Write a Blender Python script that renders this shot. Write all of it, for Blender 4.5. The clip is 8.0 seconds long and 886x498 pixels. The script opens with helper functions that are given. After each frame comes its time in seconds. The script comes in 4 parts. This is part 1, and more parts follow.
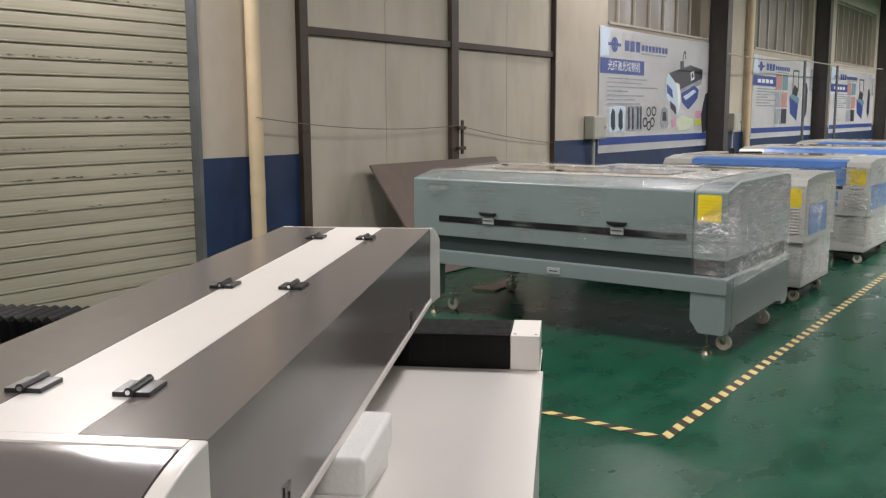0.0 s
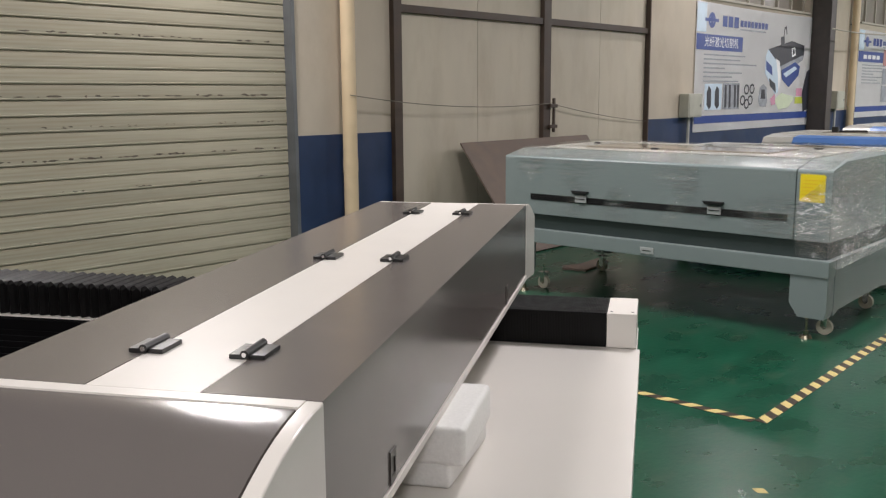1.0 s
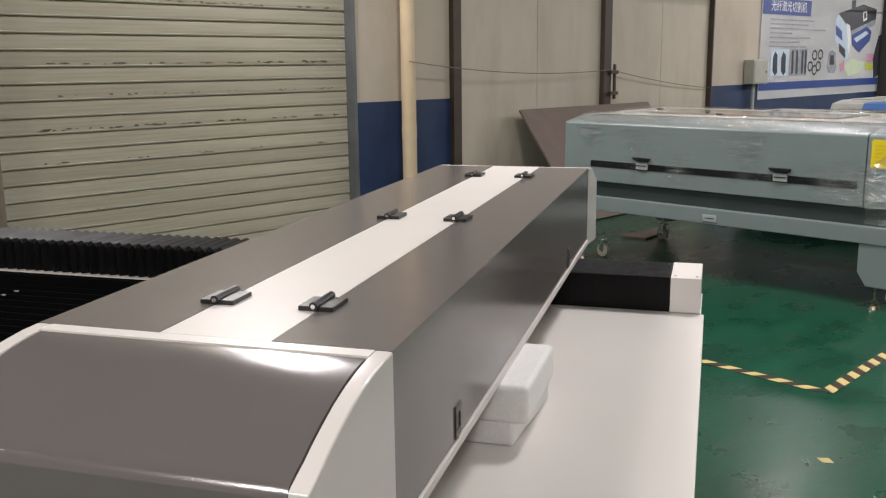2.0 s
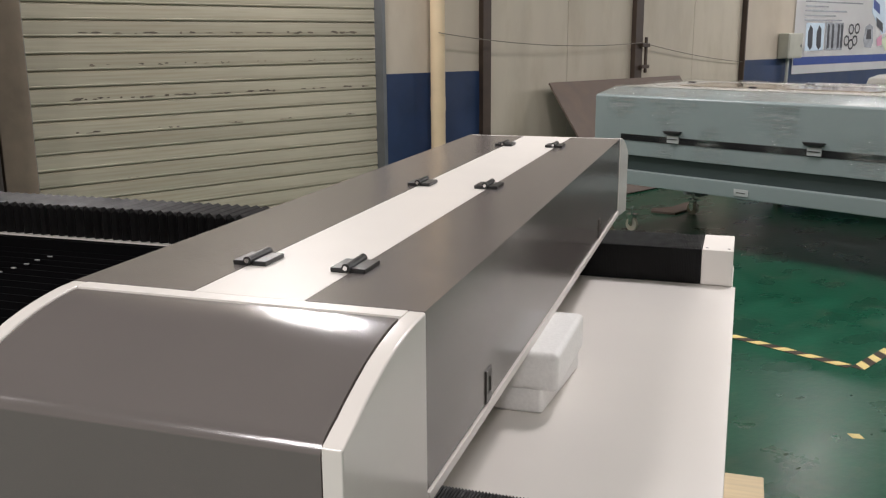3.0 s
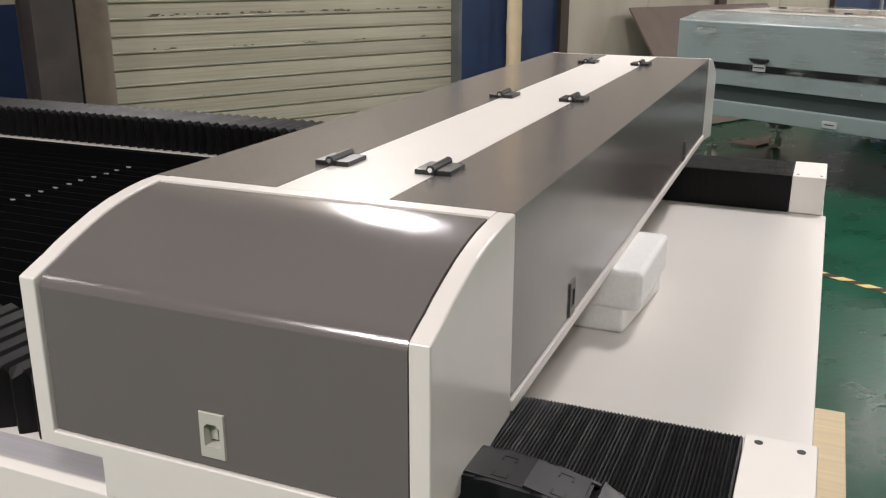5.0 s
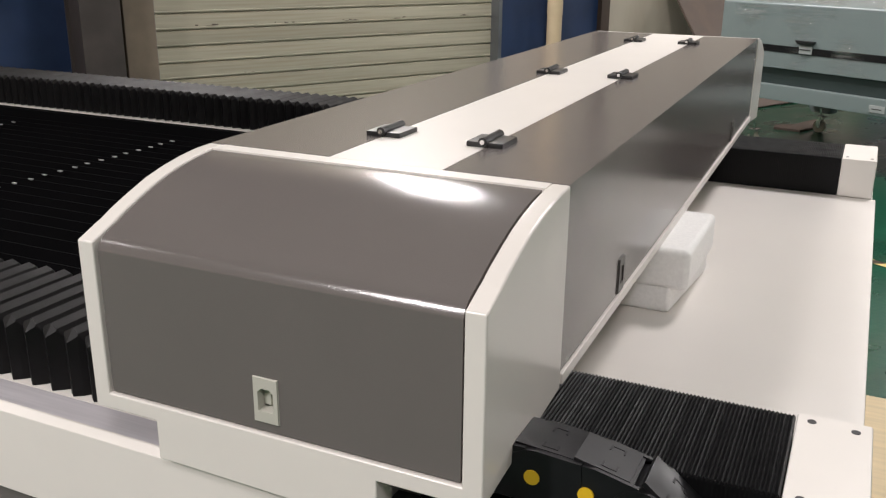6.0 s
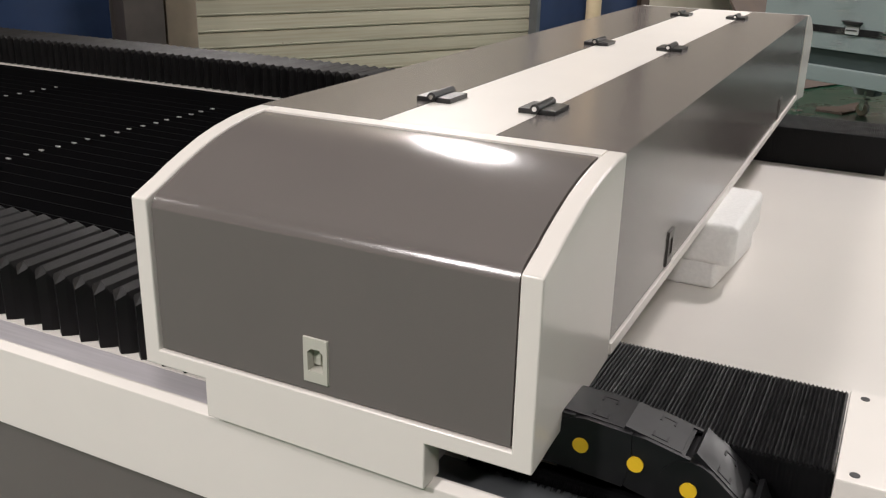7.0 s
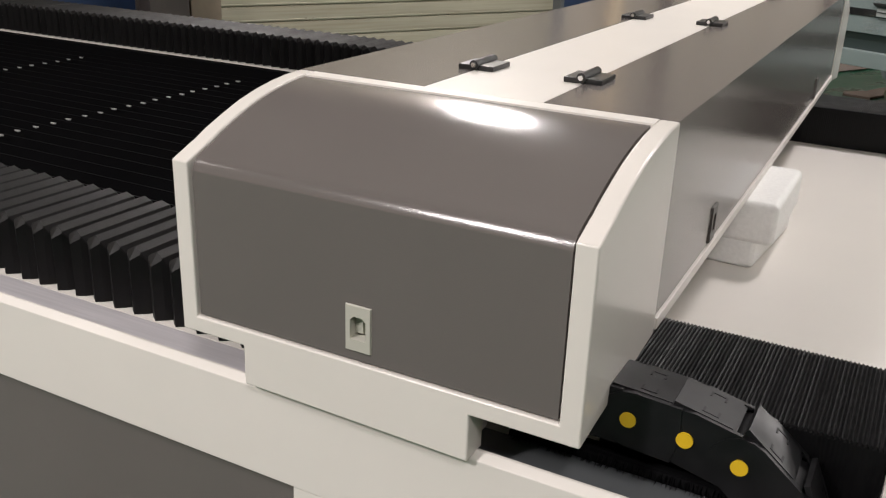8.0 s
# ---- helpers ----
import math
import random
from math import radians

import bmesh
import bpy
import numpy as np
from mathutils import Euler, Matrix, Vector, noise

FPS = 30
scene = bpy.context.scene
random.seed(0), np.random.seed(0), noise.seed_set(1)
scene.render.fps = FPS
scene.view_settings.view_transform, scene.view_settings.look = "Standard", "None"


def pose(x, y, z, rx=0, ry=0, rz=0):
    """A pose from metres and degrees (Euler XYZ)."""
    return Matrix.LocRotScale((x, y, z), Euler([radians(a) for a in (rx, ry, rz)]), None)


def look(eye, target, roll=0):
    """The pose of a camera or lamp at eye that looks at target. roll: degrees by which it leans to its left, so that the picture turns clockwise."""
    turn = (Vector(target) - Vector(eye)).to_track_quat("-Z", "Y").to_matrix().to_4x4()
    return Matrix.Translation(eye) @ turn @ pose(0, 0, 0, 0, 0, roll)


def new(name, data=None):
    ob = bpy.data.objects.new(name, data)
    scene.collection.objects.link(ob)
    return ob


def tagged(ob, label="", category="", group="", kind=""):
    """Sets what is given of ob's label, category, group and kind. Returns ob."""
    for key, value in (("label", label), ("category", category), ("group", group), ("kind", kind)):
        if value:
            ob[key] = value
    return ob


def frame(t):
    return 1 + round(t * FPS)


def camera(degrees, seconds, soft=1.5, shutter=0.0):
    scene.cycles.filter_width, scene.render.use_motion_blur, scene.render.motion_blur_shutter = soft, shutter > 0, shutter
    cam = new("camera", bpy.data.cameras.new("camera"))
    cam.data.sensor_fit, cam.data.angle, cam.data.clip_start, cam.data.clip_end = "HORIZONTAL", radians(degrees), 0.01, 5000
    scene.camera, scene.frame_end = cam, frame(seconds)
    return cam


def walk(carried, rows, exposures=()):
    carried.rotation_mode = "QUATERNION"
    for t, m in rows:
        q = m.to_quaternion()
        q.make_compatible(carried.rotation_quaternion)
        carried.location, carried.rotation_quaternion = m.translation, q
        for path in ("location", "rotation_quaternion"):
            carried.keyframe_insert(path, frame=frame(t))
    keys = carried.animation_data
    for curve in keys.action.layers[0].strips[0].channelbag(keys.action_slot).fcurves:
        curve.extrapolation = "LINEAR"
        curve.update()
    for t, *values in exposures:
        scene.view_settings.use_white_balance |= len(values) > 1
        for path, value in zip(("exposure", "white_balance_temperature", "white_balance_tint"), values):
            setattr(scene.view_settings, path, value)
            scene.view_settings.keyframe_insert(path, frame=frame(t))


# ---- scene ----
cam = camera(52.0, 8.0, soft=1.25)
PATH = [
    (0, (0.497, -1.193, 1.608), (0.238, 0.769, 1.317), -0.3),
    (0.5, (0.472, -1.206, 1.605), (0.121, 0.739, 1.297), -0.2),
    (1, (0.461, -1.21, 1.594), (0.017, 0.711, 1.26), -0.4),
    (1.5, (0.448, -1.214, 1.578), (-0.066, 0.683, 1.209), -0.6),
    (3, (0.429, -1.216, 1.543), (-0.183, 0.634, 1.093), -0.4),
    (3.5, (0.414, -1.208, 1.527), (-0.22, 0.625, 1.038), -0.2),
    (4, (0.403, -1.197, 1.51), (-0.26, 0.613, 0.978), -0.1),
    (4.5, (0.394, -1.186, 1.494), (-0.304, 0.6, 0.925), 0.1),
    (6, (0.357, -1.203, 1.467), (-0.438, 0.52, 0.835), 0.6),
    (6.5, (0.344, -1.209, 1.455), (-0.472, 0.495, 0.798), 1.0),
    (7, (0.327, -1.215, 1.446), (-0.517, 0.466, 0.767), 1.4),
    (7.5, (0.308, -1.225, 1.435), (-0.56, 0.436, 0.737), 1.7),
    (8, (0.281, -1.218, 1.419), (-0.583, 0.436, 0.701), 2.1),
]
walk(cam, [(t, look(e, g, r)) for t, e, g, r in PATH], [(0, -0.25, 6500, 8.5), (3.5, -0.15, 6500, 8.5), (4.5, -0.08, 6500, 8.5), (7, -0.04, 6600, 8), (8, -0.06, 6650, 8)])

# ---- light ----
world = bpy.data.worlds.new("hall_air")
scene.world = world
world.use_nodes = True
world.node_tree.nodes["Background"].inputs[0].default_value = (0.75, 0.85, 1.0, 1)
world.node_tree.nodes["Background"].inputs[1].default_value = 0.3

HALL = pose(0, 0, 0, 0, 0, -29.2)      # hall axes: x across to the room, y along the long wall
WALL = -5.4                            # inner face of the long wall in hall x


def hall_lamp(u, v, z, length, width, watts, tilt=0):
    data = bpy.data.lights.new("unseen_lamp_light", "AREA")
    data.shape, data.size, data.size_y, data.energy = "RECTANGLE", width, length, watts
    data.color = (1.0, 0.935, 0.95)
    ob = new("unseen_lamp_light", data)
    ob.matrix_world = HALL @ pose(u, v, z, 0, tilt, 0)
    return ob


LAMP_Z = 4.95
# u, v, length, width, watts: small wall floods by the long wall, then long fill lamps
LAMPS = [(-4.35, 11.4, 0.6, 0.34, 80), (-4.6, -7.9, 0.36, 0.26, 75)]
# no such long lamps are seen; added to brighten the hall and machines
LAMPS += [(u, v, 1.2, 0.5, w) for u, v, w in ((-3.4, -4.6, 60), (0.1, -5.5, 450), (3.2, -2.0, 150), (-0.9, 3.6, 190), (-0.2, 7.5, 40), (0.6, 12.0, 270),
          (0.8, 18.0, 600), (0.8, 25.0, 800), (0.8, 31.0, 800), (5.0, 8.0, 60), (5.0, 17.0, 300))]
for u, v, length, width, watts in LAMPS:
    hall_lamp(u, v, LAMP_Z - 0.03, length, width, watts)
# the flood lamp bracketed to the wall above the shutter, tipped to the room
FLOOD = (-5.05, 2.95, 4.31)
hall_lamp(*FLOOD, 0.46, 0.26, 165, -28)


# ---- materials ----
def mat(name, color, rough=0.5, metal=0.0, vary=0.08, scale=6.0, bump=0.0, bump_scale=200.0, stain=None,
        stain_scale=1.5, stain_amount=0.5, stain_low=0.5, coat=0.0, rough_vary=0.08, stretch=(1, 1, 1), per_piece=0.0, spec=0.5, relief=0.002):
    m = bpy.data.materials.new(name)
    m.use_nodes = True
    n, l = m.node_tree.nodes, m.node_tree.links
    b = n["Principled BSDF"]
    tc = n.new("ShaderNodeTexCoord")
    mp = n.new("ShaderNodeMapping")
    mp.inputs["Scale"].default_value = stretch
    l.new(tc.outputs["Object"], mp.inputs[0])
    no = n.new("ShaderNodeTexNoise")
    no.inputs["Scale"].default_value, no.inputs["Detail"].default_value = scale, 6
    l.new(mp.outputs[0], no.inputs[0])
    ramp = n.new("ShaderNodeMapRange")
    ramp.inputs[1].default_value, ramp.inputs[2].default_value = 0.3, 0.7
    ramp.inputs[3].default_value, ramp.inputs[4].default_value = 1 - vary, 1 + vary
    l.new(no.outputs[0], ramp.inputs[0])
    mul = n.new("ShaderNodeVectorMath")
    mul.operation = "SCALE"
    mul.inputs[0].default_value = color
    l.new(ramp.outputs[0], mul.inputs["Scale"])
    last = mul.outputs[0]
    if per_piece:
        info = n.new("ShaderNodeObjectInfo")
        mr = n.new("ShaderNodeMapRange")
        mr.inputs[3].default_value, mr.inputs[4].default_value = 1 - per_piece, 1 + per_piece
        l.new(info.outputs["Random"], mr.inputs[0])
        sc = n.new("ShaderNodeVectorMath")
        sc.operation = "SCALE"
        l.new(last, sc.inputs[0])
        l.new(mr.outputs[0], sc.inputs["Scale"])
        last = sc.outputs[0]
    if stain:
        n2 = n.new("ShaderNodeTexNoise")
        n2.inputs["Scale"].default_value, n2.inputs["Detail"].default_value = stain_scale, 8
        n2.inputs["Roughness"].default_value = 0.65
        l.new(mp.outputs[0], n2.inputs[0])
        r2 = n.new("ShaderNodeMapRange")
        r2.inputs[1].default_value, r2.inputs[2].default_value = stain_low, stain_low + 0.25
        r2.inputs[4].default_value = stain_amount
        l.new(n2.outputs[0], r2.inputs[0])
        mix = n.new("ShaderNodeMix")
        mix.data_type = "RGBA"
        mix.inputs[7].default_value = (*stain, 1)
        l.new(r2.outputs[0], mix.inputs[0])
        l.new(last, mix.inputs[6])
        last = mix.outputs[2]
    l.new(last, b.inputs["Base Color"])
    rr = n.new("ShaderNodeMapRange")
    rr.inputs[1].default_value, rr.inputs[2].default_value = 0.3, 0.7
    rr.inputs[3].default_value, rr.inputs[4].default_value = max(0.02, rough - rough_vary), min(1, rough + rough_vary)
    l.new(no.outputs[0], rr.inputs[0])
    l.new(rr.outputs[0], b.inputs["Roughness"])
    b.inputs["Metallic"].default_value = metal
    b.inputs["Coat Weight"].default_value = coat
    b.inputs["Coat Roughness"].default_value = 0.1
    b.inputs["Specular IOR Level"].default_value = spec
    if bump:
        n3 = n.new("ShaderNodeTexNoise")
        n3.inputs["Scale"].default_value, n3.inputs["Detail"].default_value = bump_scale, 3
        l.new(mp.outputs[0], n3.inputs[0])
        bp = n.new("ShaderNodeBump")
        bp.inputs["Strength"].default_value, bp.inputs["Distance"].default_value = bump, relief
        l.new(n3.outputs[0], bp.inputs["Height"])
        l.new(bp.outputs[0], b.inputs["Normal"])
    return m


GREY = mat("grey_powder_coat", (0.145, 0.129, 0.123), 0.15, vary=0.02, bump=0.08, bump_scale=420, rough_vary=0.0)
WHITE = mat("white_powder_coat", (0.755, 0.718, 0.675), 0.3, vary=0.015, bump=0.05, bump_scale=420, rough_vary=0.0, spec=0.12)
GLOSSW = mat("glossy_white_powder_coat", (0.76, 0.72, 0.675), 0.2, vary=0.015, bump=0.05, bump_scale=420, rough_vary=0.0)
PLATE = mat("white_sheet_steel", (0.74, 0.705, 0.665), 0.3, vary=0.015, scale=3, bump=0.02, bump_scale=300, rough_vary=0.0)
BLACK = mat("black_plastic", (0.012, 0.012, 0.013), 0.35, vary=0.1, bump=0.05, bump_scale=300)
CHAINM = mat("matt_black_nylon", (0.009, 0.009, 0.01), 0.4, vary=0.2, scale=25, spec=0.25)
BELLOW = mat("black_bellows_fabric", (0.0045, 0.0042, 0.0045), 0.5, vary=0.15, scale=20, bump=0.1, bump_scale=700, spec=0.2)
PACKED = mat("packed_bellows_fabric", (0.0035, 0.0035, 0.004), 0.42, vary=0.2, scale=30, spec=0.2)
BEDMAT = mat("black_bed_steel", (0.003, 0.003, 0.0035), 0.8, vary=0.2, spec=0.06)
TOOTH = mat("bare_steel_tooth", (0.7, 0.7, 0.7), 0.35, metal=0.6)
ALU = mat("milled_aluminium", (0.66, 0.63, 0.66), 0.4, metal=0.25, stretch=(1, 20, 20))
CATCH = mat("zinc_catch", (0.5, 0.52, 0.52), 0.3, metal=0.3)
STEEL = mat("bright_steel", (0.7, 0.7, 0.7), 0.2, metal=1.0)
LATCHM = mat("cream_latch_plastic", (0.5, 0.49, 0.43), 0.45, vary=0.03)
LATCHD = mat("grey_latch_plastic", (0.055, 0.05, 0.045), 0.4, vary=0.03)
YELLOW = mat("yellow_plastic", (0.75, 0.48, 0.02), 0.45, vary=0.05)
FOAM = mat("white_foam", (0.88, 0.87, 0.85), 0.7, vary=0.04, scale=120, bump=0.3, bump_scale=160)
WOODP = mat("pale_pallet_wood", (0.68, 0.55, 0.35), 0.65, vary=0.09, scale=5, stretch=(1, 12, 12), bump=0.2, bump_scale=60)
FLOORM = mat("green_epoxy_floor", (0.0085, 0.068, 0.037), 0.29, vary=0.26, scale=4.0, bump=0.75, bump_scale=34,
             stain=(0.085, 0.1, 0.068), stain_scale=7.0, stain_amount=0.4, stain_low=0.54, rough_vary=0.04, stretch=(1.0, 0.6, 1), spec=0.24, relief=0.0018)
PLASTER = mat("stained_plaster", (0.5, 0.44, 0.36), 0.85, vary=0.07, scale=3, bump=0.25, bump_scale=40,
              stain=(0.36, 0.29, 0.21), stain_scale=1.1, stain_amount=0.5, stretch=(1, 1, 0.6))
DADO = mat("blue_gloss_paint", (0.012, 0.031, 0.088), 0.5, vary=0.2, scale=4, stain=(0.04, 0.06, 0.12), stain_amount=0.4)
SHUT = mat("shutter_steel_paint", (0.4, 0.37, 0.285), 0.6, vary=0.13, scale=2.2, stretch=(1, 0.45, 22),
           stain=(0.25, 0.2, 0.13), stain_scale=1.6, stain_amount=0.6, stain_low=0.47, per_piece=0.09, bump=0.15, bump_scale=12, spec=0.3)
RUST = mat("dark_dents", (0.1, 0.08, 0.06), 0.7, vary=0.5, scale=40)
DOORM = mat("door_sheet_paint", (0.53, 0.475, 0.385), 0.6, vary=0.07, scale=2.5, stain=(0.37, 0.31, 0.22), stain_scale=2.2, stain_amount=0.5, stain_low=0.48,
            stretch=(1, 1, 0.35), bump=0.18, bump_scale=6)
BROWN = mat("brown_primer_steel", (0.055, 0.036, 0.026), 0.55, vary=0.15, stain=(0.1, 0.07, 0.05))
COLUMN = mat("dark_column_paint", (0.06, 0.05, 0.046), 0.55, vary=0.15, stain=(0.1, 0.08, 0.07))
JAMB = mat("dusty_concrete", (0.2, 0.16, 0.12), 0.9, vary=0.15, bump=0.3, bump_scale=50)
RAILM = mat("galvanised_rail", (0.17, 0.18, 0.19), 0.45, metal=0.5, vary=0.1)
PIPEM = mat("cream_plastic_pipe", (0.62, 0.49, 0.32), 0.45, vary=0.08, stain=(0.45, 0.33, 0.2))
BOARD = mat("brown_fibre_board", (0.125, 0.092, 0.074), 0.7, vary=0.12, stain=(0.2, 0.14, 0.1), stain_amount=0.4, bump=0.2, bump_scale=60)
TEAL = mat("grey_green_enamel", (0.205, 0.248, 0.247), 0.3, vary=0.02, bump=0.04, bump_scale=500, rough_vary=0.02)
# darker copy of the enamel: the recess's shade is put into this colour
TEAL_SHADE = mat("shaded_grey_green_enamel", (0.03, 0.045, 0.044), 0.5, vary=0.05)
SLOTM = mat("black_slot_strip", (0.008, 0.008, 0.009), 0.5, spec=0.2)
PALE = mat("pale_machine_enamel", (0.48, 0.48, 0.45), 0.35, vary=0.03)
BLUE = mat("blue_machine_enamel", (0.1, 0.22, 0.55), 0.35, vary=0.05)
TOPM = mat("wrapped_machine_lid", (0.55, 0.54, 0.5), 0.22, vary=0.06, scale=3)
TINT = mat("smoked_acrylic", (0.24, 0.21, 0.17), 0.12, vary=0.1)
STICK = mat("yellow_warning_label", (0.8, 0.64, 0.02), 0.4, vary=0.03)
BRASS = mat("zinc_foot", (0.4, 0.36, 0.28), 0.3, metal=1.0)
NYLON = mat("ivory_nylon", (0.62, 0.58, 0.48), 0.5)
VINYL = mat("banner_vinyl", (0.88, 0.88, 0.89), 0.4, vary=0.05, scale=1.5, bump=0.6, bump_scale=3)
PRINTB = mat("banner_blue_print", (0.025, 0.06, 0.26), 0.45)
PRINTL = mat("banner_pale_blue_print", (0.56, 0.68, 0.8), 0.45)
PRINTG = mat("banner_grey_print", (0.33, 0.35, 0.39), 0.45, vary=0.3, scale=8)
PRINTD = mat("banner_dark_print", (0.03, 0.032, 0.045), 0.45, vary=0.4, scale=12)
PRINTR = mat("banner_red_print", (0.5, 0.24, 0.22), 0.45)
PRINTP = mat("banner_pink_print", (0.62, 0.3, 0.42), 0.45)
PRINTN = mat("banner_teal_print", (0.16, 0.28, 0.34), 0.45)
PRINTY = mat("banner_green_print", (0.5, 0.55, 0.08), 0.45)
PRINTY2 = mat("banner_pale_green_print", (0.6, 0.68, 0.5), 0.45)
GLASS = mat("dusty_window_glass", (0.17, 0.145, 0.11), 0.38, vary=0.3, scale=1.5)
WFRAME = mat("window_frame_paint", (0.42, 0.38, 0.32), 0.5)
TAPEY = mat("yellow_floor_tape", (0.62, 0.5, 0.2), 0.5, vary=0.12, scale=20, stain=(0.3, 0.24, 0.1))
TAPEK = mat("black_floor_tape", (0.05, 0.035, 0.025), 0.5, vary=0.2, scale=20, stain=(0.14, 0.1, 0.06))
ROOFM = mat("roof_sheet", (0.7, 0.69, 0.66), 0.7)
CABLE = mat("grey_cable", (0.15, 0.135, 0.11), 0.6)
SWITCH = mat("switch_box_paint", (0.42, 0.42, 0.36), 0.5)
foam_shader = FOAM.node_tree.nodes["Principled BSDF"]
foam_shader.inputs["Subsurface Weight"].default_value = 0.35
foam_shader.inputs["Subsurface Radius"].default_value = (1.0, 1.0, 1.0)
foam_shader.inputs["Subsurface Scale"].default_value = 0.04


def wrap_material(name, stretch, turn, deep, low, high, start, crease):
    """Clear stretch film: a thin glossy sheet, ruffled, with fine milky creases."""
    m = bpy.data.materials.new(name)
    m.use_nodes = True
    n, l = m.node_tree.nodes, m.node_tree.links
    n.remove(n["Principled BSDF"])

    def noise_tex(scale, detail, distort, vec):
        t = n.new("ShaderNodeTexNoise")
        t.inputs["Scale"].default_value, t.inputs["Detail"].default_value, t.inputs["Distortion"].default_value = scale, detail, distort
        l.new(vec, t.inputs[0])
        return t.outputs[0]

    def spread(value, a, b, c, d):
        r = n.new("ShaderNodeMapRange")
        for k, x in enumerate((a, b, c, d)):
            r.inputs[k + 1].default_value = x
        l.new(value, r.inputs[0])
        return r.outputs[0]

    def math_node(kind, a, b):
        q = n.new("ShaderNodeMath")
        q.operation = kind
        l.new(a, q.inputs[0])
        if isinstance(b, float):
            q.inputs[1].default_value = b
        else:
            l.new(b, q.inputs[1])
        return q.outputs[0]

    tc, mp = n.new("ShaderNodeTexCoord"), n.new("ShaderNodeMapping")
    mp.inputs["Scale"].default_value = stretch
    mp.inputs["Rotation"].default_value = turn
    l.new(tc.outputs["Object"], mp.inputs[0])
    ruffle = noise_tex(3.2, 6, 1.0, mp.outputs[0])
    folds = noise_tex(1.7, 3, 1.6, mp.outputs[0])
    patch = noise_tex(2.6, 3, 0.4, tc.outputs["Object"])
    line = spread(math_node("ABSOLUTE", math_node("SUBTRACT", folds, 0.5), 0.0), 0.0, 0.022, 1.0, 0.0)
    area = spread(patch, start, start + 0.16, 0.0, 1.0)
    bp = n.new("ShaderNodeBump")
    bp.inputs["Strength"].default_value, bp.inputs["Distance"].default_value = 1.0, deep
    l.new(ruffle, bp.inputs["Height"])
    gl = n.new("ShaderNodeBsdfGlossy")
    gl.inputs["Roughness"].default_value = 0.1
    l.new(bp.outputs[0], gl.inputs["Normal"])
    df = n.new("ShaderNodeBsdfDiffuse")
    df.inputs["Color"].default_value = (0.85, 0.87, 0.87, 1)
    l.new(bp.outputs[0], df.inputs["Normal"])
    tr = n.new("ShaderNodeBsdfTransparent")
    sheen = n.new("ShaderNodeMixShader")
    l.new(spread(area, 0.0, 1.0, low, high), sheen.inputs[0])
    l.new(tr.outputs[0], sheen.inputs[1])
    l.new(gl.outputs[0], sheen.inputs[2])
    milky = n.new("ShaderNodeMixShader")
    l.new(math_node("MULTIPLY", math_node("MULTIPLY", line, area), crease), milky.inputs[0])
    l.new(sheen.outputs[0], milky.inputs[1])
    l.new(df.outputs[0], milky.inputs[2])
    l.new(milky.outputs[0], n["Material Output"].inputs[0])
    return m


FILM = wrap_material("stretch_film", (1.5, 1.5, 6), (0.45, 0.3, 0), 0.14, 0.1, 0.4, 0.38, 0.8)
TAUT = wrap_material("taut_stretch_film", (0.4, 0.4, 9), (0.03, 0.05, 0), 0.45, 0.02, 0.4, 0.47, 0.3)
LIDFILM = wrap_material("lid_stretch_film", (1.2, 4, 1), (0, 0, 0.3), 0.2, 0.12, 0.45, 0.4, 0.4)


# ---- building helpers ----
def cuboid(bm, x0, x1, y0, y1, z0, z1):
    v = [bm.verts.new((x, y, z)) for x in (x0, x1) for y in (y0, y1) for z in (z0, z1)]
    for f in ((0, 1, 3, 2), (4, 6, 7, 5), (0, 4, 5, 1), (2, 3, 7, 6), (0, 2, 6, 4), (1, 5, 7, 3)):
        bm.faces.new([v[i] for i in f])
    return bm


def prism(bm, pts, axis, a, b):
    """A solid from an outline; axis 'x': outline (y, z); 'y': (x, z); 'z': (x, y)."""
    def at(p, h):
        return {"x": (h, p[0], p[1]), "y": (p[0], h, p[1]), "z": (p[0], p[1], h)}[axis]
    lo = [bm.verts.new(at(p, a)) for p in pts]
    hi = [bm.verts.new(at(p, b)) for p in pts]
    bm.faces.new(lo)
    bm.faces.new(hi[::-1])
    for i in range(len(pts)):
        j = (i + 1) % len(pts)
        bm.faces.new((lo[j], lo[i], hi[i], hi[j]))
    return bm


def rod(bm, a, b, r, r2=None, seg=16):
    a, b = Vector(a), Vector(b)
    m = Matrix.Translation((a + b) / 2) @ (b - a).to_track_quat("Z", "Y").to_matrix().to_4x4()
    bmesh.ops.create_cone(bm, cap_ends=True, segments=seg, radius1=r, radius2=r if r2 is None else r2, depth=(b - a).length, matrix=m)
    return bm


def rounded(bm, width, seg=2):
    bmesh.ops.recalc_face_normals(bm, faces=bm.faces)
    sharp = [e for e in bm.edges if len(e.link_faces) == 2 and e.calc_face_angle(0) > 0.6]
    bmesh.ops.bevel(bm, geom=sharp, offset=width, segments=seg, profile=0.5, affect="EDGES", clamp_overlap=True)
    return bm


def weigh_normals(me):
    """Corner normals weighted by face area, so that flat faces stay flat beside their rounded edges."""
    near = [[] for _ in me.vertices]
    for p in me.polygons:
        for i in p.vertices:
            near[i].append(p.index)
    normal = [p.normal.copy() for p in me.polygons]
    area = [p.area for p in me.polygons]
    out = []
    for p in me.polygons:
        for i in p.vertices:
            total = Vector((0, 0, 0))
            for k in near[i]:
                if normal[k].dot(normal[p.index]) > 0.8:
                    total += normal[k] * area[k]
            out.append(total.normalized() if total.length > 0 else normal[p.index])
    me.normals_split_custom_set(out)


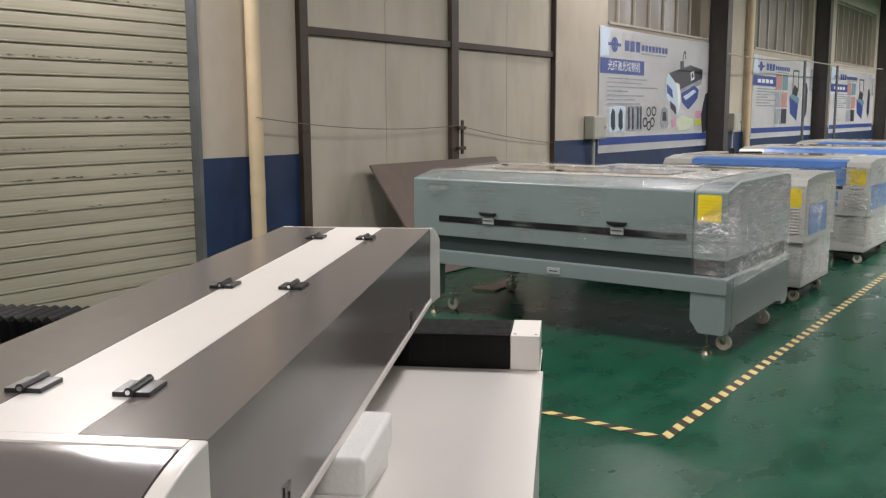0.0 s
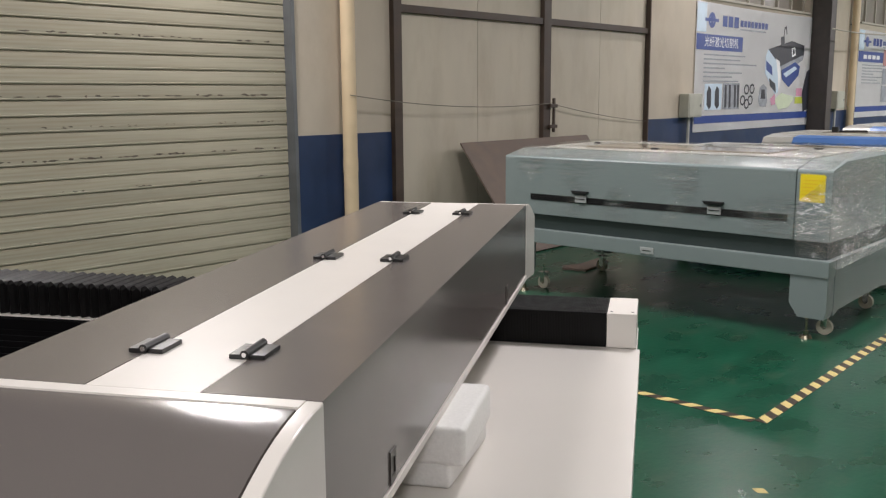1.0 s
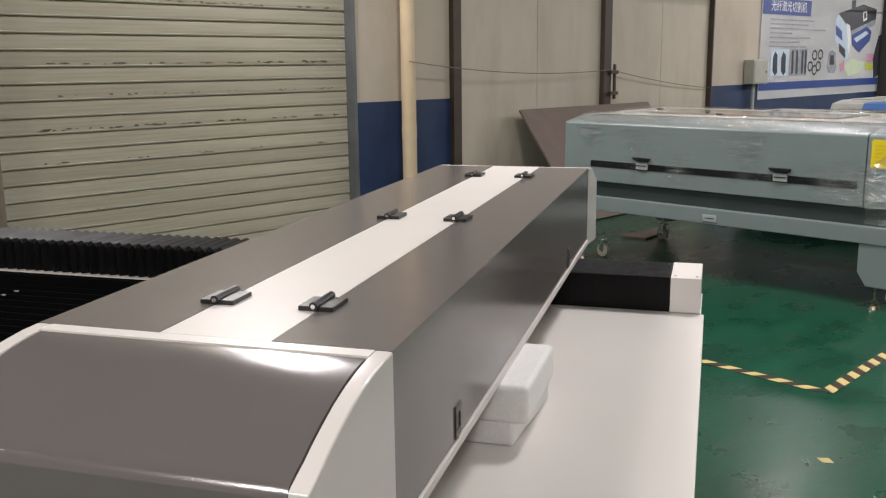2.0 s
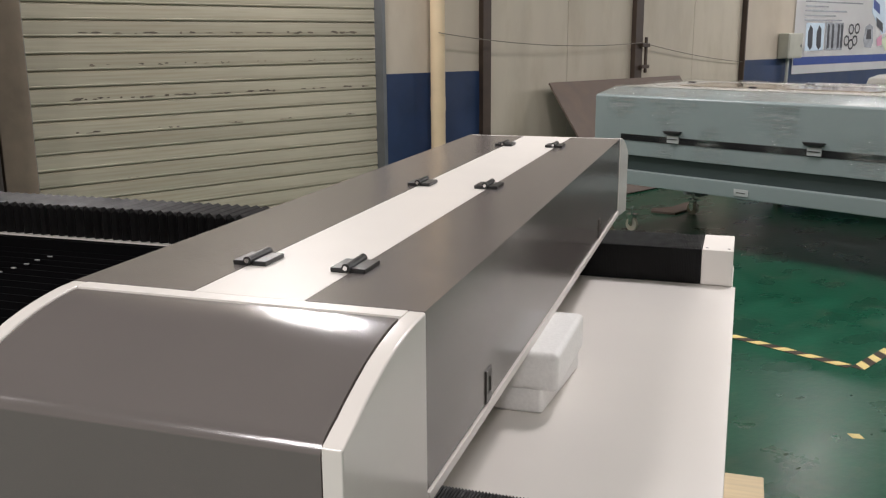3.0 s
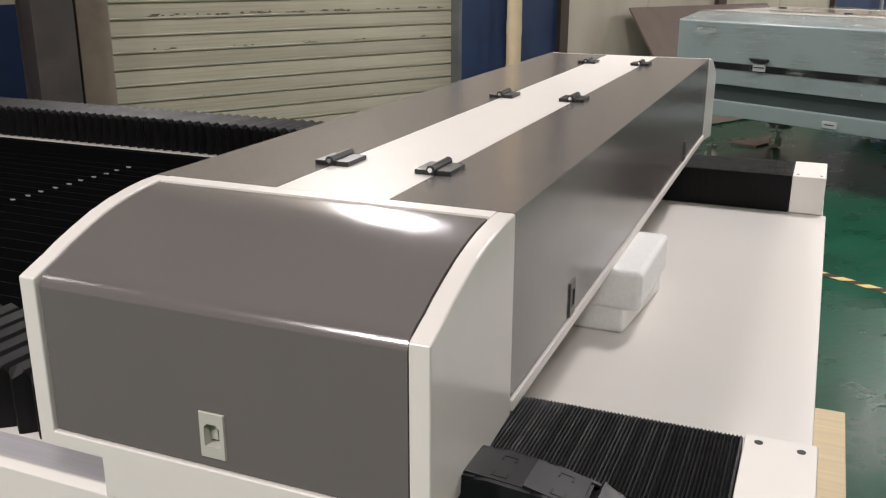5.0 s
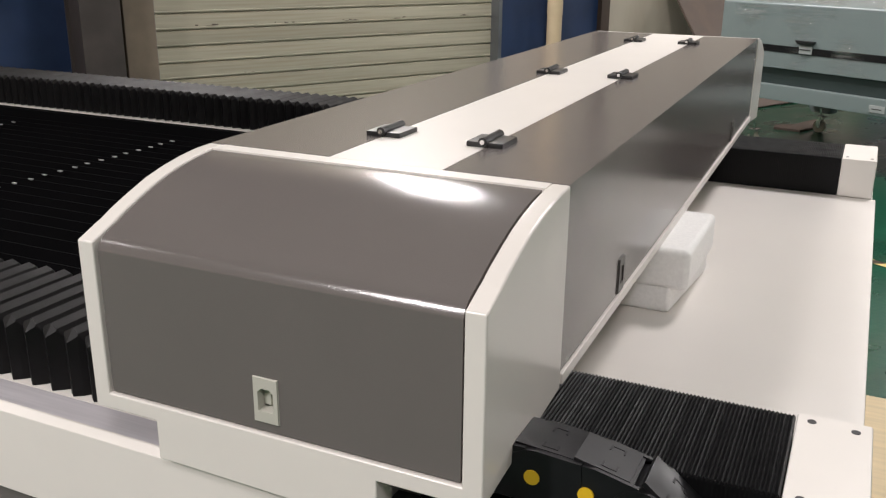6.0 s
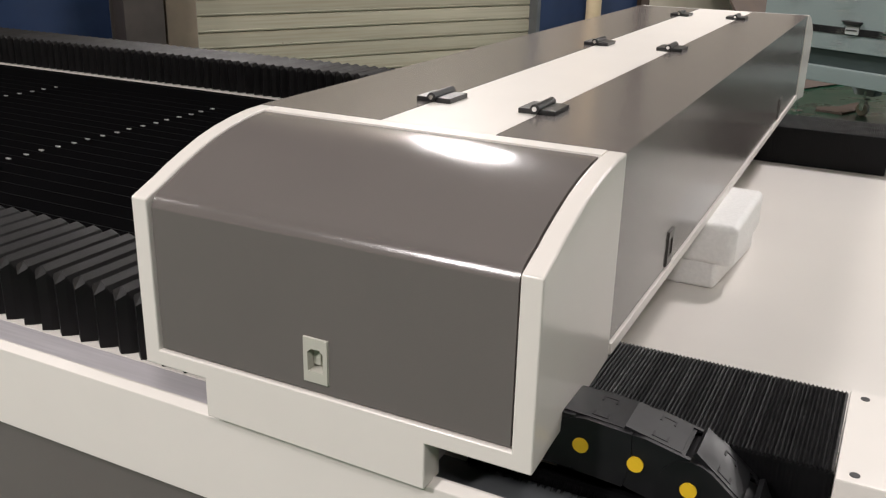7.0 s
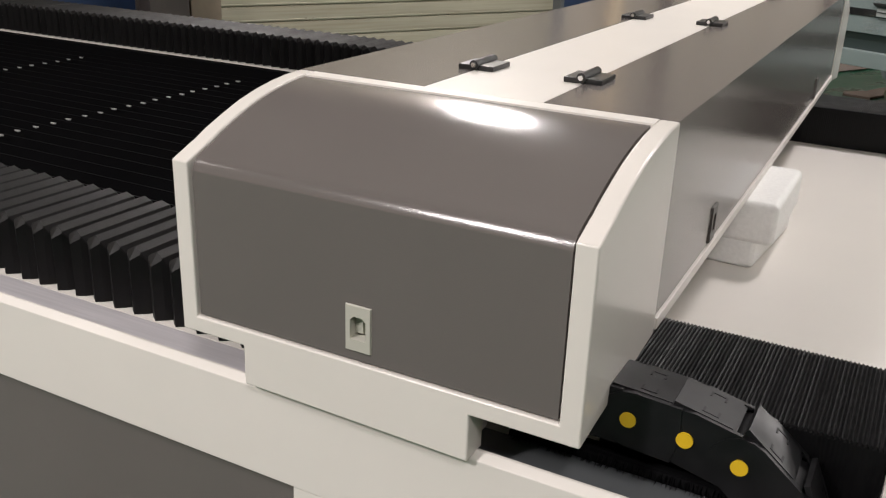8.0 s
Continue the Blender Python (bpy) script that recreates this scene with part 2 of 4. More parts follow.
def link(name, bm, material, smooth=True):
    bmesh.ops.recalc_face_normals(bm, faces=bm.faces)
    me = bpy.data.meshes.new(name)
    bm.to_mesh(me)
    bm.free()
    if material:
        me.materials.append(material)
    if smooth:
        me.shade_smooth()
        me.set_sharp_from_angle(angle=radians(35))
        if len(me.polygons) < 6000:
            weigh_normals(me)
    return new(name, me)


def part(name, bm, material, parent, label="", smooth=True):
    ob = link(name, bm, material, smooth)
    ob.parent = parent
    if label:
        tagged(ob, label)
    return ob


def thing(name, label, category, m=None, group=""):
    ob = new(name)
    ob.empty_display_size = 0.1
    if m is not None:
        ob.matrix_world = m
    return tagged(ob, label, category, group)


def structure(name, bm, material, label, category, m=None, smooth=True):
    ob = link(name, bm, material, smooth)
    if m is not None:
        ob.matrix_world = m
    return tagged(ob, label, category, kind="structure")


def B():
    return bmesh.new()


def slab(*r, w=0.0, seg=2):
    bm = cuboid(B(), *r)
    return rounded(bm, w, seg) if w else bm


# ---- hall ----
structure("floor", slab(-14, 12, -12, 42, -0.2, 0), FLOORM, "worn glossy green epoxy factory floor with scuffs", "floor", HALL)
# unseen roof and three walls, added to enclose the hall and bounce light
structure("ceiling", slab(-5.6, 11, -10, 40, 6.2, 6.4), ROOFM, "unseen pale sheet metal roof, added to close the hall and bounce light", "ceiling", HALL)
structure("wall_east", slab(10.8, 11, -10, 40, 0, 6.2), PLASTER, "unseen plain plastered wall across the hall", "wall", HALL)
structure("wall_south", slab(WALL, 10.8, -10.2, -10, 0, 6.2), PLASTER, "unseen plain plastered end wall behind the machines", "wall", HALL)
structure("wall_north", slab(WALL, 10.8, 40, 40.2, 0, 6.2), PLASTER, "unseen plain plastered far end wall", "wall", HALL)

# the long wall, in stretches between its openings: shutter 1.24..4.2, door 5.6..10.35, windows above the banners
wall_bm = B()
SH0, SH1, DR0, DR1 = 1.24, 4.275, 5.6, 10.35
SHH, DRH, WIN0, WIN1 = 3.6, 3.9, 2.97, 4.6
WINS = [(12.0, 16.1), (18.8, 23.2), (25.4, 30.2)]
spans = [(-10, SH0, 0, 6.2), (SH0, SH1, SHH, 6.2), (SH1, DR0, 0, 6.2), (DR0, DR1, DRH, 6.2), (DR1, WINS[0][0], 0, 6.2)]
for i, (a, b) in enumerate(WINS):
    spans += [(a, b, 0, WIN0), (a, b, WIN1, 6.2)]
    spans.append((b, WINS[i + 1][0] if i + 1 < len(WINS) else 40, 0, 6.2))
for a, b, z0, z1 in spans:
    cuboid(wall_bm, WALL - 0.24, WALL, a, b, z0, z1)
structure("wall_west", wall_bm, PLASTER, "stained cream plaster wall of the factory hall", "wall", HALL, smooth=False)
dado_bm = B()
for a, b in ((-10, SH0 - 0.22), (SH1 + 0.036, DR0 - 0.13), (DR1 + 0.003, 40)):
    cuboid(dado_bm, WALL + 0.001, WALL + 0.006, a, b, 0, 1.245)
structure("trim", dado_bm, DADO, "dark blue painted dado band on the plaster wall", "wall paint", HALL, smooth=False)

# closing panels behind the openings
structure("wall_outer", slab(WALL - 0.5, WALL - 0.45, -10, 40, 0, 6.2), PLASTER, "plain outer wall skin behind the openings", "wall", HALL)

# roller shutter
shutter = thing("roller_shutter", "closed cream corrugated steel roller shutter with black scuff marks", "roller shutter", HALL)
tagged(shutter, kind="structure")
PITCH, PHASE = 0.1143, -0.0253
slat_bm = B()
prof = [(0.0, 0), (0.001, 0.0045), (0.016, 0.0055), (0.0185, 0.009), (0.0185, 0.017), (0.0155, 0.0195), (0.0155, 0.0215), (0.0172, 0.025), (0.0165, 0.1), (0.0135, 0.108), (0.004, 0.1128), (0.0, 0.1142)]
prism(slat_bm, [(WALL - 0.11 + p, z) for p, z in prof] + [(WALL - 0.13, 0.1142), (WALL - 0.13, 0)], "y", SH0, SH1)
first = part("slat", slat_bm, SHUT, shutter)
first.location = (0, 0, PHASE)
for i in range(1, int(SHH / PITCH) + 1):
    s = new("slat", first.data)
    s.parent = shutter
    s.location = (0, 0, PHASE + i * PITCH)
for v0, v1, nm in ((SH1 - 0.006, SH1 + 0.034, "guide_rail"), (SH0 - 0.03, SH0 + 0.02, "guide_rail")):
    part(nm, slab(WALL - 0.12, WALL + 0.012, v0, v1, 0, SHH, w=0.004), RAILM, shutter, "grey metal guide rail")
rng = random.Random(4)
for z0, count, size in ((1.607, 11, 1.0), (1.15, 12, 1.0), (1.383, 7, 0.6), (0.914, 5, 0.7), (2.06, 9, 0.8), (0.56, 2, 0.5), (2.52, 6, 0.8)):
    bm = B()
    for k in range(count):
        c0 = SH0 + 0.3 + 2.65 * (k + rng.uniform(0.2, 0.8)) / count
        for b in range(rng.choice((2, 3, 4, 5))):
            c = c0 + rng.uniform(-0.1, 0.1)
            z = z0 + rng.uniform(-0.007, 0.005)
            w, h = rng.uniform(0.012, 0.055) * size, rng.uniform(0.004, 0.011) * size
            pts = [(c + w * math.cos(q) * rng.uniform(0.5, 1), z + h * math.sin(q) * rng.uniform(0.5, 1)) for q in np.linspace(0, 6.28, 10)[:-1]]
            prism(bm, pts, "x", WALL - 0.0945, WALL - 0.0922)
    part("scuff_mark", bm, RUST, shutter, "dark scuff marks", smooth=False)
structure("door_jamb", slab(WALL, WALL + 0.16, SH0 - 0.24, SH0 - 0.03, 0, 6.2, w=0.01), JAMB, "dusty brown concrete pier beside the shutter", "pier", HALL)


def column(v, label):
    """An I-section steel column against the wall."""
    c = thing("steel_column", label, "column", HALL @ pose(WALL, v, 0), "hall columns")
    part("flange", slab(0.006, 0.026, 0, 0.25, 0, 6.2, w=0.003), COLUMN, c)
    part("flange", slab(0.324, 0.35, 0, 0.25, 0, 6.2, w=0.003), COLUMN, c)
    part("web", slab(0.026, 0.324, 0.02, 0.034, 0, 6.2), COLUMN, c)
    return c


for v in (0.68, 16.2, 23.4, 30.6):
    column(v, "dark brown painted steel I-column against the wall")


def pipe(v, r, label):
    p = thing("drain_pipe", label, "pipe", HALL @ pose(WALL + r + 0.03, v, 0), "wall pipes")
    part("tube", rod(B(), (0, 0, 0.0), (0, 0, 6.2), r, seg=24), PIPEM, p)
    for z in (0.9, 2.7, 4.6):
        part("collar", rod(B(), (0, 0, z), (0, 0, z + 0.12), r + 0.003, seg=24), PIPEM, p)
        part("bracket", slab(-r - 0.03, 0.0, -0.012, 0.012, z + 0.2, z + 0.23), RAILM, p)
    return p


pipe(4.845, 0.067, "cream plastic drain pipe running up the plaster wall")
pipe(18.25, 0.07, "cream plastic drain pipe beside a steel column")

# sliding door
door = thing("sliding_door", "tall cream sheet steel factory door in a brown frame", "door", HALL)
tagged(door, kind="structure")
part("door_frame", slab(WALL - 0.05, WALL + 0.06, DR0 - 0.13, DR0 - 0.02, 0, DRH, w=0.004), BROWN, door, "brown steel door post")
part("door_frame", slab(WALL - 0.05, WALL + 0.06, DR1 - 0.025, DR1, 0, DRH, w=0.004), BROWN, door, "brown steel door post")
part("door_frame", slab(WALL - 0.05, WALL + 0.05, 7.93, 8.07, 0, DRH, w=0.004), BROWN, door, "brown steel centre post")
for a, b in ((DR0 - 0.02, 6.8), (6.806, 7.93), (8.07, 9.2), (9.206, DR1 - 0.025)):
    part("panel", slab(WALL - 0.04, WALL - 0.01, a, b, 0, 2.39, w=0.003), DOORM, door)
    part("panel", slab(WALL - 0.04, WALL - 0.01, a, b, 2.465, DRH, w=0.003), DOORM, door)
for a, b in ((DR0 - 0.02, 7.93), (8.07, DR1 - 0.025)):
    part("rail", slab(WALL - 0.05, WALL + 0.035, a, b, 2.39, 2.465, w=0.004), BROWN, door, "brown steel cross rail")
bolt = part("bolt", slab(WALL + 0.05, WALL + 0.075, 8.1, 8.135, 1.15, 1.55, w=0.004), BROWN, door, "rusty sliding bolt")
part("bracket", slab(WALL + 0.05, WALL + 0.09, 8.02, 8.16, 1.44, 1.48, w=0.004), BROWN, bolt)
part("bracket", slab(WALL + 0.05, WALL + 0.09, 8.02, 8.16, 1.2, 1.24, w=0.004), BROWN, bolt)


def cord(name, pts, r, material, label, category):
    cu = bpy.data.curves.new(name, "CURVE")
    cu.dimensions, cu.bevel_depth, cu.bevel_resolution = "3D", r, 2
    sp = cu.splines.new("POLY")
    sp.points.add(len(pts) - 1)
    for q, p in zip(sp.points, pts):
        q.co = (*p, 1)
    tmp = bpy.data.objects.new("tmp", cu)
    me = bpy.data.meshes.new_from_object(tmp)
    bpy.data.objects.remove(tmp)
    me.materials.append(material)
    ob = new(name, me)
    ob.matrix_world = HALL
    return tagged(ob, label, category)


def sag(a, b, drop, n=14):
    a, b = Vector(a), Vector(b)
    return [a.lerp(b, i / n) - Vector((0, 0, drop * 4 * (i / n) * (1 - i / n))) for i in range(n + 1)]


W1 = WALL + 0.075
cord("cable", sag((W1 + 0.11, 4.78, 1.6), (W1, 8.02, 1.49), 0.07) + sag((W1, 8.02, 1.49), (W1 - 0.04, 10.4, 1.22), 0.03),
     0.0042, CABLE, "thin grey cable strung slack along the wall", "cable")
cord("cable", sag((WALL + 0.1, 4.925, 6.0), (WALL + 0.12, 4.91, 1.6), -0.02), 0.005, CABLE, "thin grey cable hanging down beside the pipe", "cable")


def window(a, b):
    w = thing("window_1", "tall dusty steel-framed factory window with narrow panes", "window", HALL)
    tagged(w, kind="structure")
    n = max(4, round((b - a) / 0.62))
    step = (b - a) / n
    for i in range(n):
        part("pane", slab(WALL - 0.14, WALL - 0.132, a + i * step + 0.02, a + (i + 1) * step - 0.02, WIN0 + 0.03, WIN1 - 0.03), GLASS, w)
    for i in range(n + 1):
        v = min(max(a + i * step, a + 0.025), b - 0.025)
        part("window_frame", slab(WALL - 0.17, WALL - 0.1, v - 0.025, v + 0.025, WIN0, WIN1, w=0.004), WFRAME, w)
    part("window_sill", slab(WALL - 0.2, WALL + 0.03, a + 0.001, b - 0.001, WIN0 - 0.001, WIN0 + 0.035), WFRAME, w)
    part("window_frame", slab(WALL - 0.17, WALL - 0.1, a, b, WIN1 - 0.04, WIN1), WFRAME, w)


for a, b in WINS:
    window(a, b)


def text_bars(parent, v0, z0, widths, h, gap, material, x):
    for i, w in enumerate(widths):
        z = z0 - i * gap
        part("print_line", slab(x, x + 0.0004, v0, v0 + w, z - h, z), material, parent, smooth=False)


def lettering(parent, words, x, v0, z0, width, material):
    """Flat letters on the wall plane, scaled to a width."""
    cu = bpy.data.curves.new("words", "FONT")
    cu.body, cu.size = words, 1.0
    tmp = bpy.data.objects.new("tmp", cu)
    me = bpy.data.meshes.new_from_object(tmp)
    bpy.data.objects.remove(tmp)
    span = max(v.co.x for v in me.vertices)
    for v in me.vertices:
        v.co = (x, v0 + v.co.x / span * width, z0 + v.co.y / span * width)
    me.materials.append(material)
    ob = new("lettering", me)
    ob.parent = parent
    return ob


def banner(v0, v1, z0, z1, kind, label):
    """A printed vinyl sheet on the wall, slightly billowed, with its print as thin layers."""
    b = thing("banner", label, "banner", HALL @ pose(WALL + 0.02, 0, 0), "wall banners")
    W, H = v1 - v0, z1 - z0
    bm = B()
    nx, nz = 28, 10
    grid = [[bm.verts.new((0.0012 * math.sin(i * 0.9) * math.sin(j * 0.5) - 0.001, v0 + W * i / nx, z0 + H * j / nz + 0.02 * math.sin(i / nx * 3.1) * (-1 if j == nz else 0))) for j in range(nz + 1)] for i in range(nx + 1)]
    for i in range(nx):
        for j in range(nz):
            bm.faces.new((grid[i][j], grid[i + 1][j], grid[i + 1][j + 1], grid[i][j + 1]))
    bmesh.ops.solidify(bm, geom=bm.faces[:], thickness=0.002)
    part("sheet", bm, VINYL, b)

    def rect(a, c, d, e, m, dx=0.0, nm="print"):
        part(nm, slab(0.002 + 0.3 * dx, 0.0024 + 0.3 * dx, v0 + W * a, v0 + W * c, z0 + H * d, z0 + H * e), m, b, smooth=False)

    rect(0.004, 0.996, 0.065, 0.125, PRINTB)
    rect(0.004, 0.355, 0.635, 0.755, PRINTB)
    rect(0.004, 0.07, 0.77, 0.99, PRINTL)
    if kind == 0:
        lettering(b, "\u5149\u7ea4\u6fc0\u5149\u5207\u5272\u673a", 0.0032, v0 + W * 0.06, z0 + H * 0.668, W * 0.26, VINYL)
    else:
        for k in range(4):
            rect(0.07 + k * 0.06, 0.115 + k * 0.06, 0.67, 0.715, VINYL, 0.002, "print_line")
    # emblem and heading as plain shapes
    ring = B()
    c, zc, r = v0 + W * 0.11, z0 + H * 0.865, H * 0.06
    for q in range(20):
        a0, a1 = q * math.tau / 20, (q + 1) * math.tau / 20
        prism(ring, [(c + r * math.cos(a0), zc + r * math.sin(a0)), (c + r * math.cos(a1), zc + r * math.sin(a1)),
                     (c + 0.6 * r * math.cos(a1), zc + 0.6 * r * math.sin(a1)), (c + 0.6 * r * math.cos(a0), zc + 0.6 * r * math.sin(a0))], "x", 0.0026, 0.003)
    part("emblem", ring, PRINTB, b, smooth=False)
    rect(0.06, 0.16, 0.855, 0.878, PRINTB, 0.005, "emblem")
    rect(0.1, 0.12, 0.82, 0.91, PRINTB, 0.006, "emblem")
    for k in range(3):
        rect(0.19 + k * 0.045, 0.225 + k * 0.045, 0.825, 0.91, PRINTB, 0.003, "print_line")
    for k in range(8):
        rect(0.33 + k * 0.03, 0.353 + k * 0.03, 0.84, 0.89, PRINTB, 0.003, "print_line")
    rect(0.33, 0.55, 0.81, 0.822, PRINTG, 0.003, "print_line")
    text_bars(b, v0 + W * 0.06, z0 + H * 0.605, [W * q for q in (0.32, 0.28, 0.42, 0.16, 0.3, 0.22, 0.27)], 0.02, H * 0.034, PRINTG, 0.0026)
    if kind == 0:
        # pictures of metal parts, and the drawn machine
        rect(0.075, 0.205, 0.17, 0.375, PRINTL, 0.0005)
        rect(0.215, 0.345, 0.17, 0.38, PRINTG, 0.001)
        def poly(pts, m, dx):
            part("print", prism(B(), [(v0 + W * p, z0 + H * q) for p, q in pts], "x", 0.002 + 0.3 * dx, 0.0024 + 0.3 * dx), m, b, smooth=False)
        for a in (0.105, 0.165):
            poly([(a, 0.36), (a + 0.018, 0.33), (a + 0.022, 0.2), (a + 0.006, 0.175), (a - 0.012, 0.21), (a - 0.014, 0.31)], PRINTD, 0.002)
        for a in (0.225, 0.258, 0.3, 0.325):
            poly([(a, 0.37), (a + 0.016, 0.365), (a + 0.02, 0.19), (a + 0.004, 0.18)], PRINTD, 0.003)
        for a, q in ((0.375, 0.24), (0.405, 0.33), (0.44, 0.24), (0.452, 0.335), (0.41, 0.21)):
            for h in range(8):
                t0, t1 = h * math.tau / 8, (h + 1) * math.tau / 8
                poly([(a + e * math.cos(t) * 0.022, q + e * math.sin(t) * 0.045) for e, t in ((1, t0), (1, t1), (0.66, t1), (0.66, t0))], PRINTD, 0.003)
        poly([(0.52, 0.35), (0.55, 0.375), (0.58, 0.35), (0.592, 0.23), (0.58, 0.18), (0.525, 0.185), (0.51, 0.24)], PRINTG, 0.002)
        poly([(0.535, 0.33), (0.565, 0.33), (0.575, 0.25), (0.53, 0.25)], PRINTD, 0.003)
        poly([(0.58, 0.675), (0.8, 0.766), (0.93, 0.735), (0.93, 0.65), (0.7, 0.535)], PRINTD, 0.001)
        poly([(0.56, 0.62), (0.58, 0.675), (0.7, 0.535), (0.69, 0.3), (0.66, 0.29), (0.56, 0.47)], PRINTL, 0.002)
        poly([(0.565, 0.58), (0.62, 0.53), (0.63, 0.45), (0.57, 0.5)], PRINTB, 0.003)
        poly([(0.6, 0.43), (0.66, 0.38), (0.67, 0.3), (0.61, 0.36)], PRINTD, 0.003)
        poly([(0.7, 0.535), (0.93, 0.65), (0.92, 0.6), (0.72, 0.47)], PRINTG, 0.002)
        poly([(0.71, 0.5), (0.845, 0.58), (0.895, 0.54), (0.885, 0.46), (0.79, 0.35), (0.72, 0.42)], PRINTB, 0.004)
        poly([(0.73, 0.47), (0.84, 0.54), (0.87, 0.52), (0.76, 0.44)], PRINTL, 0.005)
        poly([(0.69, 0.79), (0.725, 0.8), (0.735, 0.64), (0.7, 0.62)], PRINTD, 0.004)
        poly([(0.715, 0.8), (0.722, 0.88), (0.74, 0.89), (0.75, 0.82), (0.743, 0.82), (0.736, 0.87), (0.728, 0.865), (0.722, 0.8)], PRINTD, 0.004)
        poly([(0.8, 0.7), (0.835, 0.715), (0.845, 0.64), (0.81, 0.62)], VINYL, 0.004)
        poly([(0.81, 0.69), (0.828, 0.7), (0.836, 0.66), (0.817, 0.64)], PRINTD, 0.005)
        poly([(0.655, 0.6), (0.69, 0.58), (0.71, 0.44), (0.69, 0.33), (0.68, 0.45)], VINYL, 0.004)
        poly([(0.66, 0.24), (0.72, 0.3), (0.86, 0.26), (0.8, 0.17), (0.7, 0.15)], PRINTY2, 0.0005)
        poly([(0.62, 0.25), (0.66, 0.29), (0.67, 0.2), (0.63, 0.19)], PRINTP, 0.001)
        rect(0.87, 0.93, 0.27, 0.34, PRINTP, 0.001)
        rect(0.86, 0.94, 0.2, 0.26, PRINTY, 0.001)
        poly([(0.93, 0.3), (0.97, 0.5), (1.0, 0.52), (1.0, 0.15), (0.95, 0.12)], PRINTD, 0.003)
    else:
        for k, (z, ms) in enumerate(((0.6, (PRINTR, PRINTN)), (0.38, (PRINTG, PRINTR)), (0.17, (PRINTG, PRINTD)))):
            for j, m in enumerate(ms):
                rect(0.35 + j * 0.1, 0.44 + j * 0.1, z, z + 0.19, m, 0.001)
        def poly(pts, m, dx):
            part("print", prism(B(), [(v0 + W * p, z0 + H * q) for p, q in pts], "x", 0.002 + 0.3 * dx, 0.0024 + 0.3 * dx), m, b, smooth=False)
        poly([(0.58, 0.52), (0.6, 0.3), (0.72, 0.2), (0.74, 0.42)], PRINTB, 0.002)
        poly([(0.58, 0.52), (0.65, 0.58), (0.76, 0.5), (0.74, 0.42)], PRINTN, 0.002)
        poly([(0.62, 0.56), (0.71, 0.52), (0.73, 0.62), (0.66, 0.68)], PRINTD, 0.003)
        for a in (0.625, 0.72):
            rect(a, a + 0.012, 0.6, 0.86, PRINTD, 0.004)
        rect(0.625, 0.732, 0.85, 0.87, PRINTD, 0.004)
        poly([(0.85, 0.7), (0.88, 0.72), (0.905, 0.62), (0.9, 0.3), (0.87, 0.24), (0.84, 0.32)], PRINTD, 0.002)
        poly([(0.945, 0.9), (0.985, 0.92), (0.99, 0.6), (0.94, 0.62)], PRINTG, 0.002)
    return b


banner(11.72, 16.18, 1.02, 2.93, 0, "white and blue printed vinyl banner hung below a window")
banner(18.75, 23.36, 1.08, 2.86, 1, "white and blue vinyl banner with pictures of cloth samples")
banner(25.1, 30.3, 1.08, 2.83, 1, "white vinyl banner with coloured sample pictures, further down the wall")


def switch_box(v, z, label):
    s = thing("switch_box", label, "switch box", HALL @ pose(WALL, v, z), "wall switch boxes")
    part("body", slab(0.007, 0.16, 0, 0.42, 0, 0.34, w=0.01), SWITCH, s)
    part("door", slab(0.16, 0.168, 0.02, 0.4, 0.02, 0.32, w=0.004), SWITCH, s)
    part("lock", rod(B(), (0.168, 0.35, 0.17), (0.176, 0.35, 0.17), 0.018), RAILM, s)
    part("conduit", rod(B(), (0.06, 0.2, -z + 0.02), (0.06, 0.2, 0), 0.022), PALE, s, "pale plastic conduit")
    return s


switch_box(11.3, 1.25, "grey steel switch box on the wall beside a banner")
switch_box(17.3, 1.28, "grey-green steel switch box between column and pipe")

# housings of the added lamps, out of view
for u, v, length, width, watts in LAMPS:
    lp = thing("hall_lamp", "unseen rectangular white lamp hung from the roof, added to light the hall", "lamp", HALL @ pose(u, v, LAMP_Z), "hall lamps")
    part("housing", slab(-width / 2 - 0.03, width / 2 + 0.03, -length / 2 - 0.05, length / 2 + 0.05, 0.0, 0.08, w=0.01), ROOFM, lp)
    for q in (-0.3, 0.3):
        part("rod", rod(B(), (0, q * length, 0.08), (0, q * length, 1.27), 0.006), RAILM, lp)

fl = thing("flood_lamp", "white flood lamp bracketed to the wall above the shutter", "lamp", HALL @ pose(*FLOOD, 0, -28, 0))
part("housing", slab(-0.16, 0.16, -0.27, 0.27, 0.012, 0.09, w=0.012), ROOFM, fl)
for q in (-0.2, 0.2):
    part("bracket", rod(B(), (0, q, 0.08), (-0.16, q, 0.42), 0.012), RAILM, fl)

# leaning board
bd = B()
prism(bd, [(-5.3, 1.085), (-5.285, 1.1), (-4.45, 0.015), (-4.465, 0.0)], "y", 6.38, 8.75)
tagged(link("fibre_board", bd, BOARD), "brown fibre board sheet leaning against the door", "board").matrix_world = HALL


# ---- the laser cutter ----
cutter = thing("laser_cutter", "white and dark grey flatbed laser cutting machine with a covered gantry", "cutting machine")
BL, BX0, TOP = 2.46, -0.632, 1.15       # beam length, left face, top height
BED0, BED1 = -4.55, 0.437               # bed's ends along x

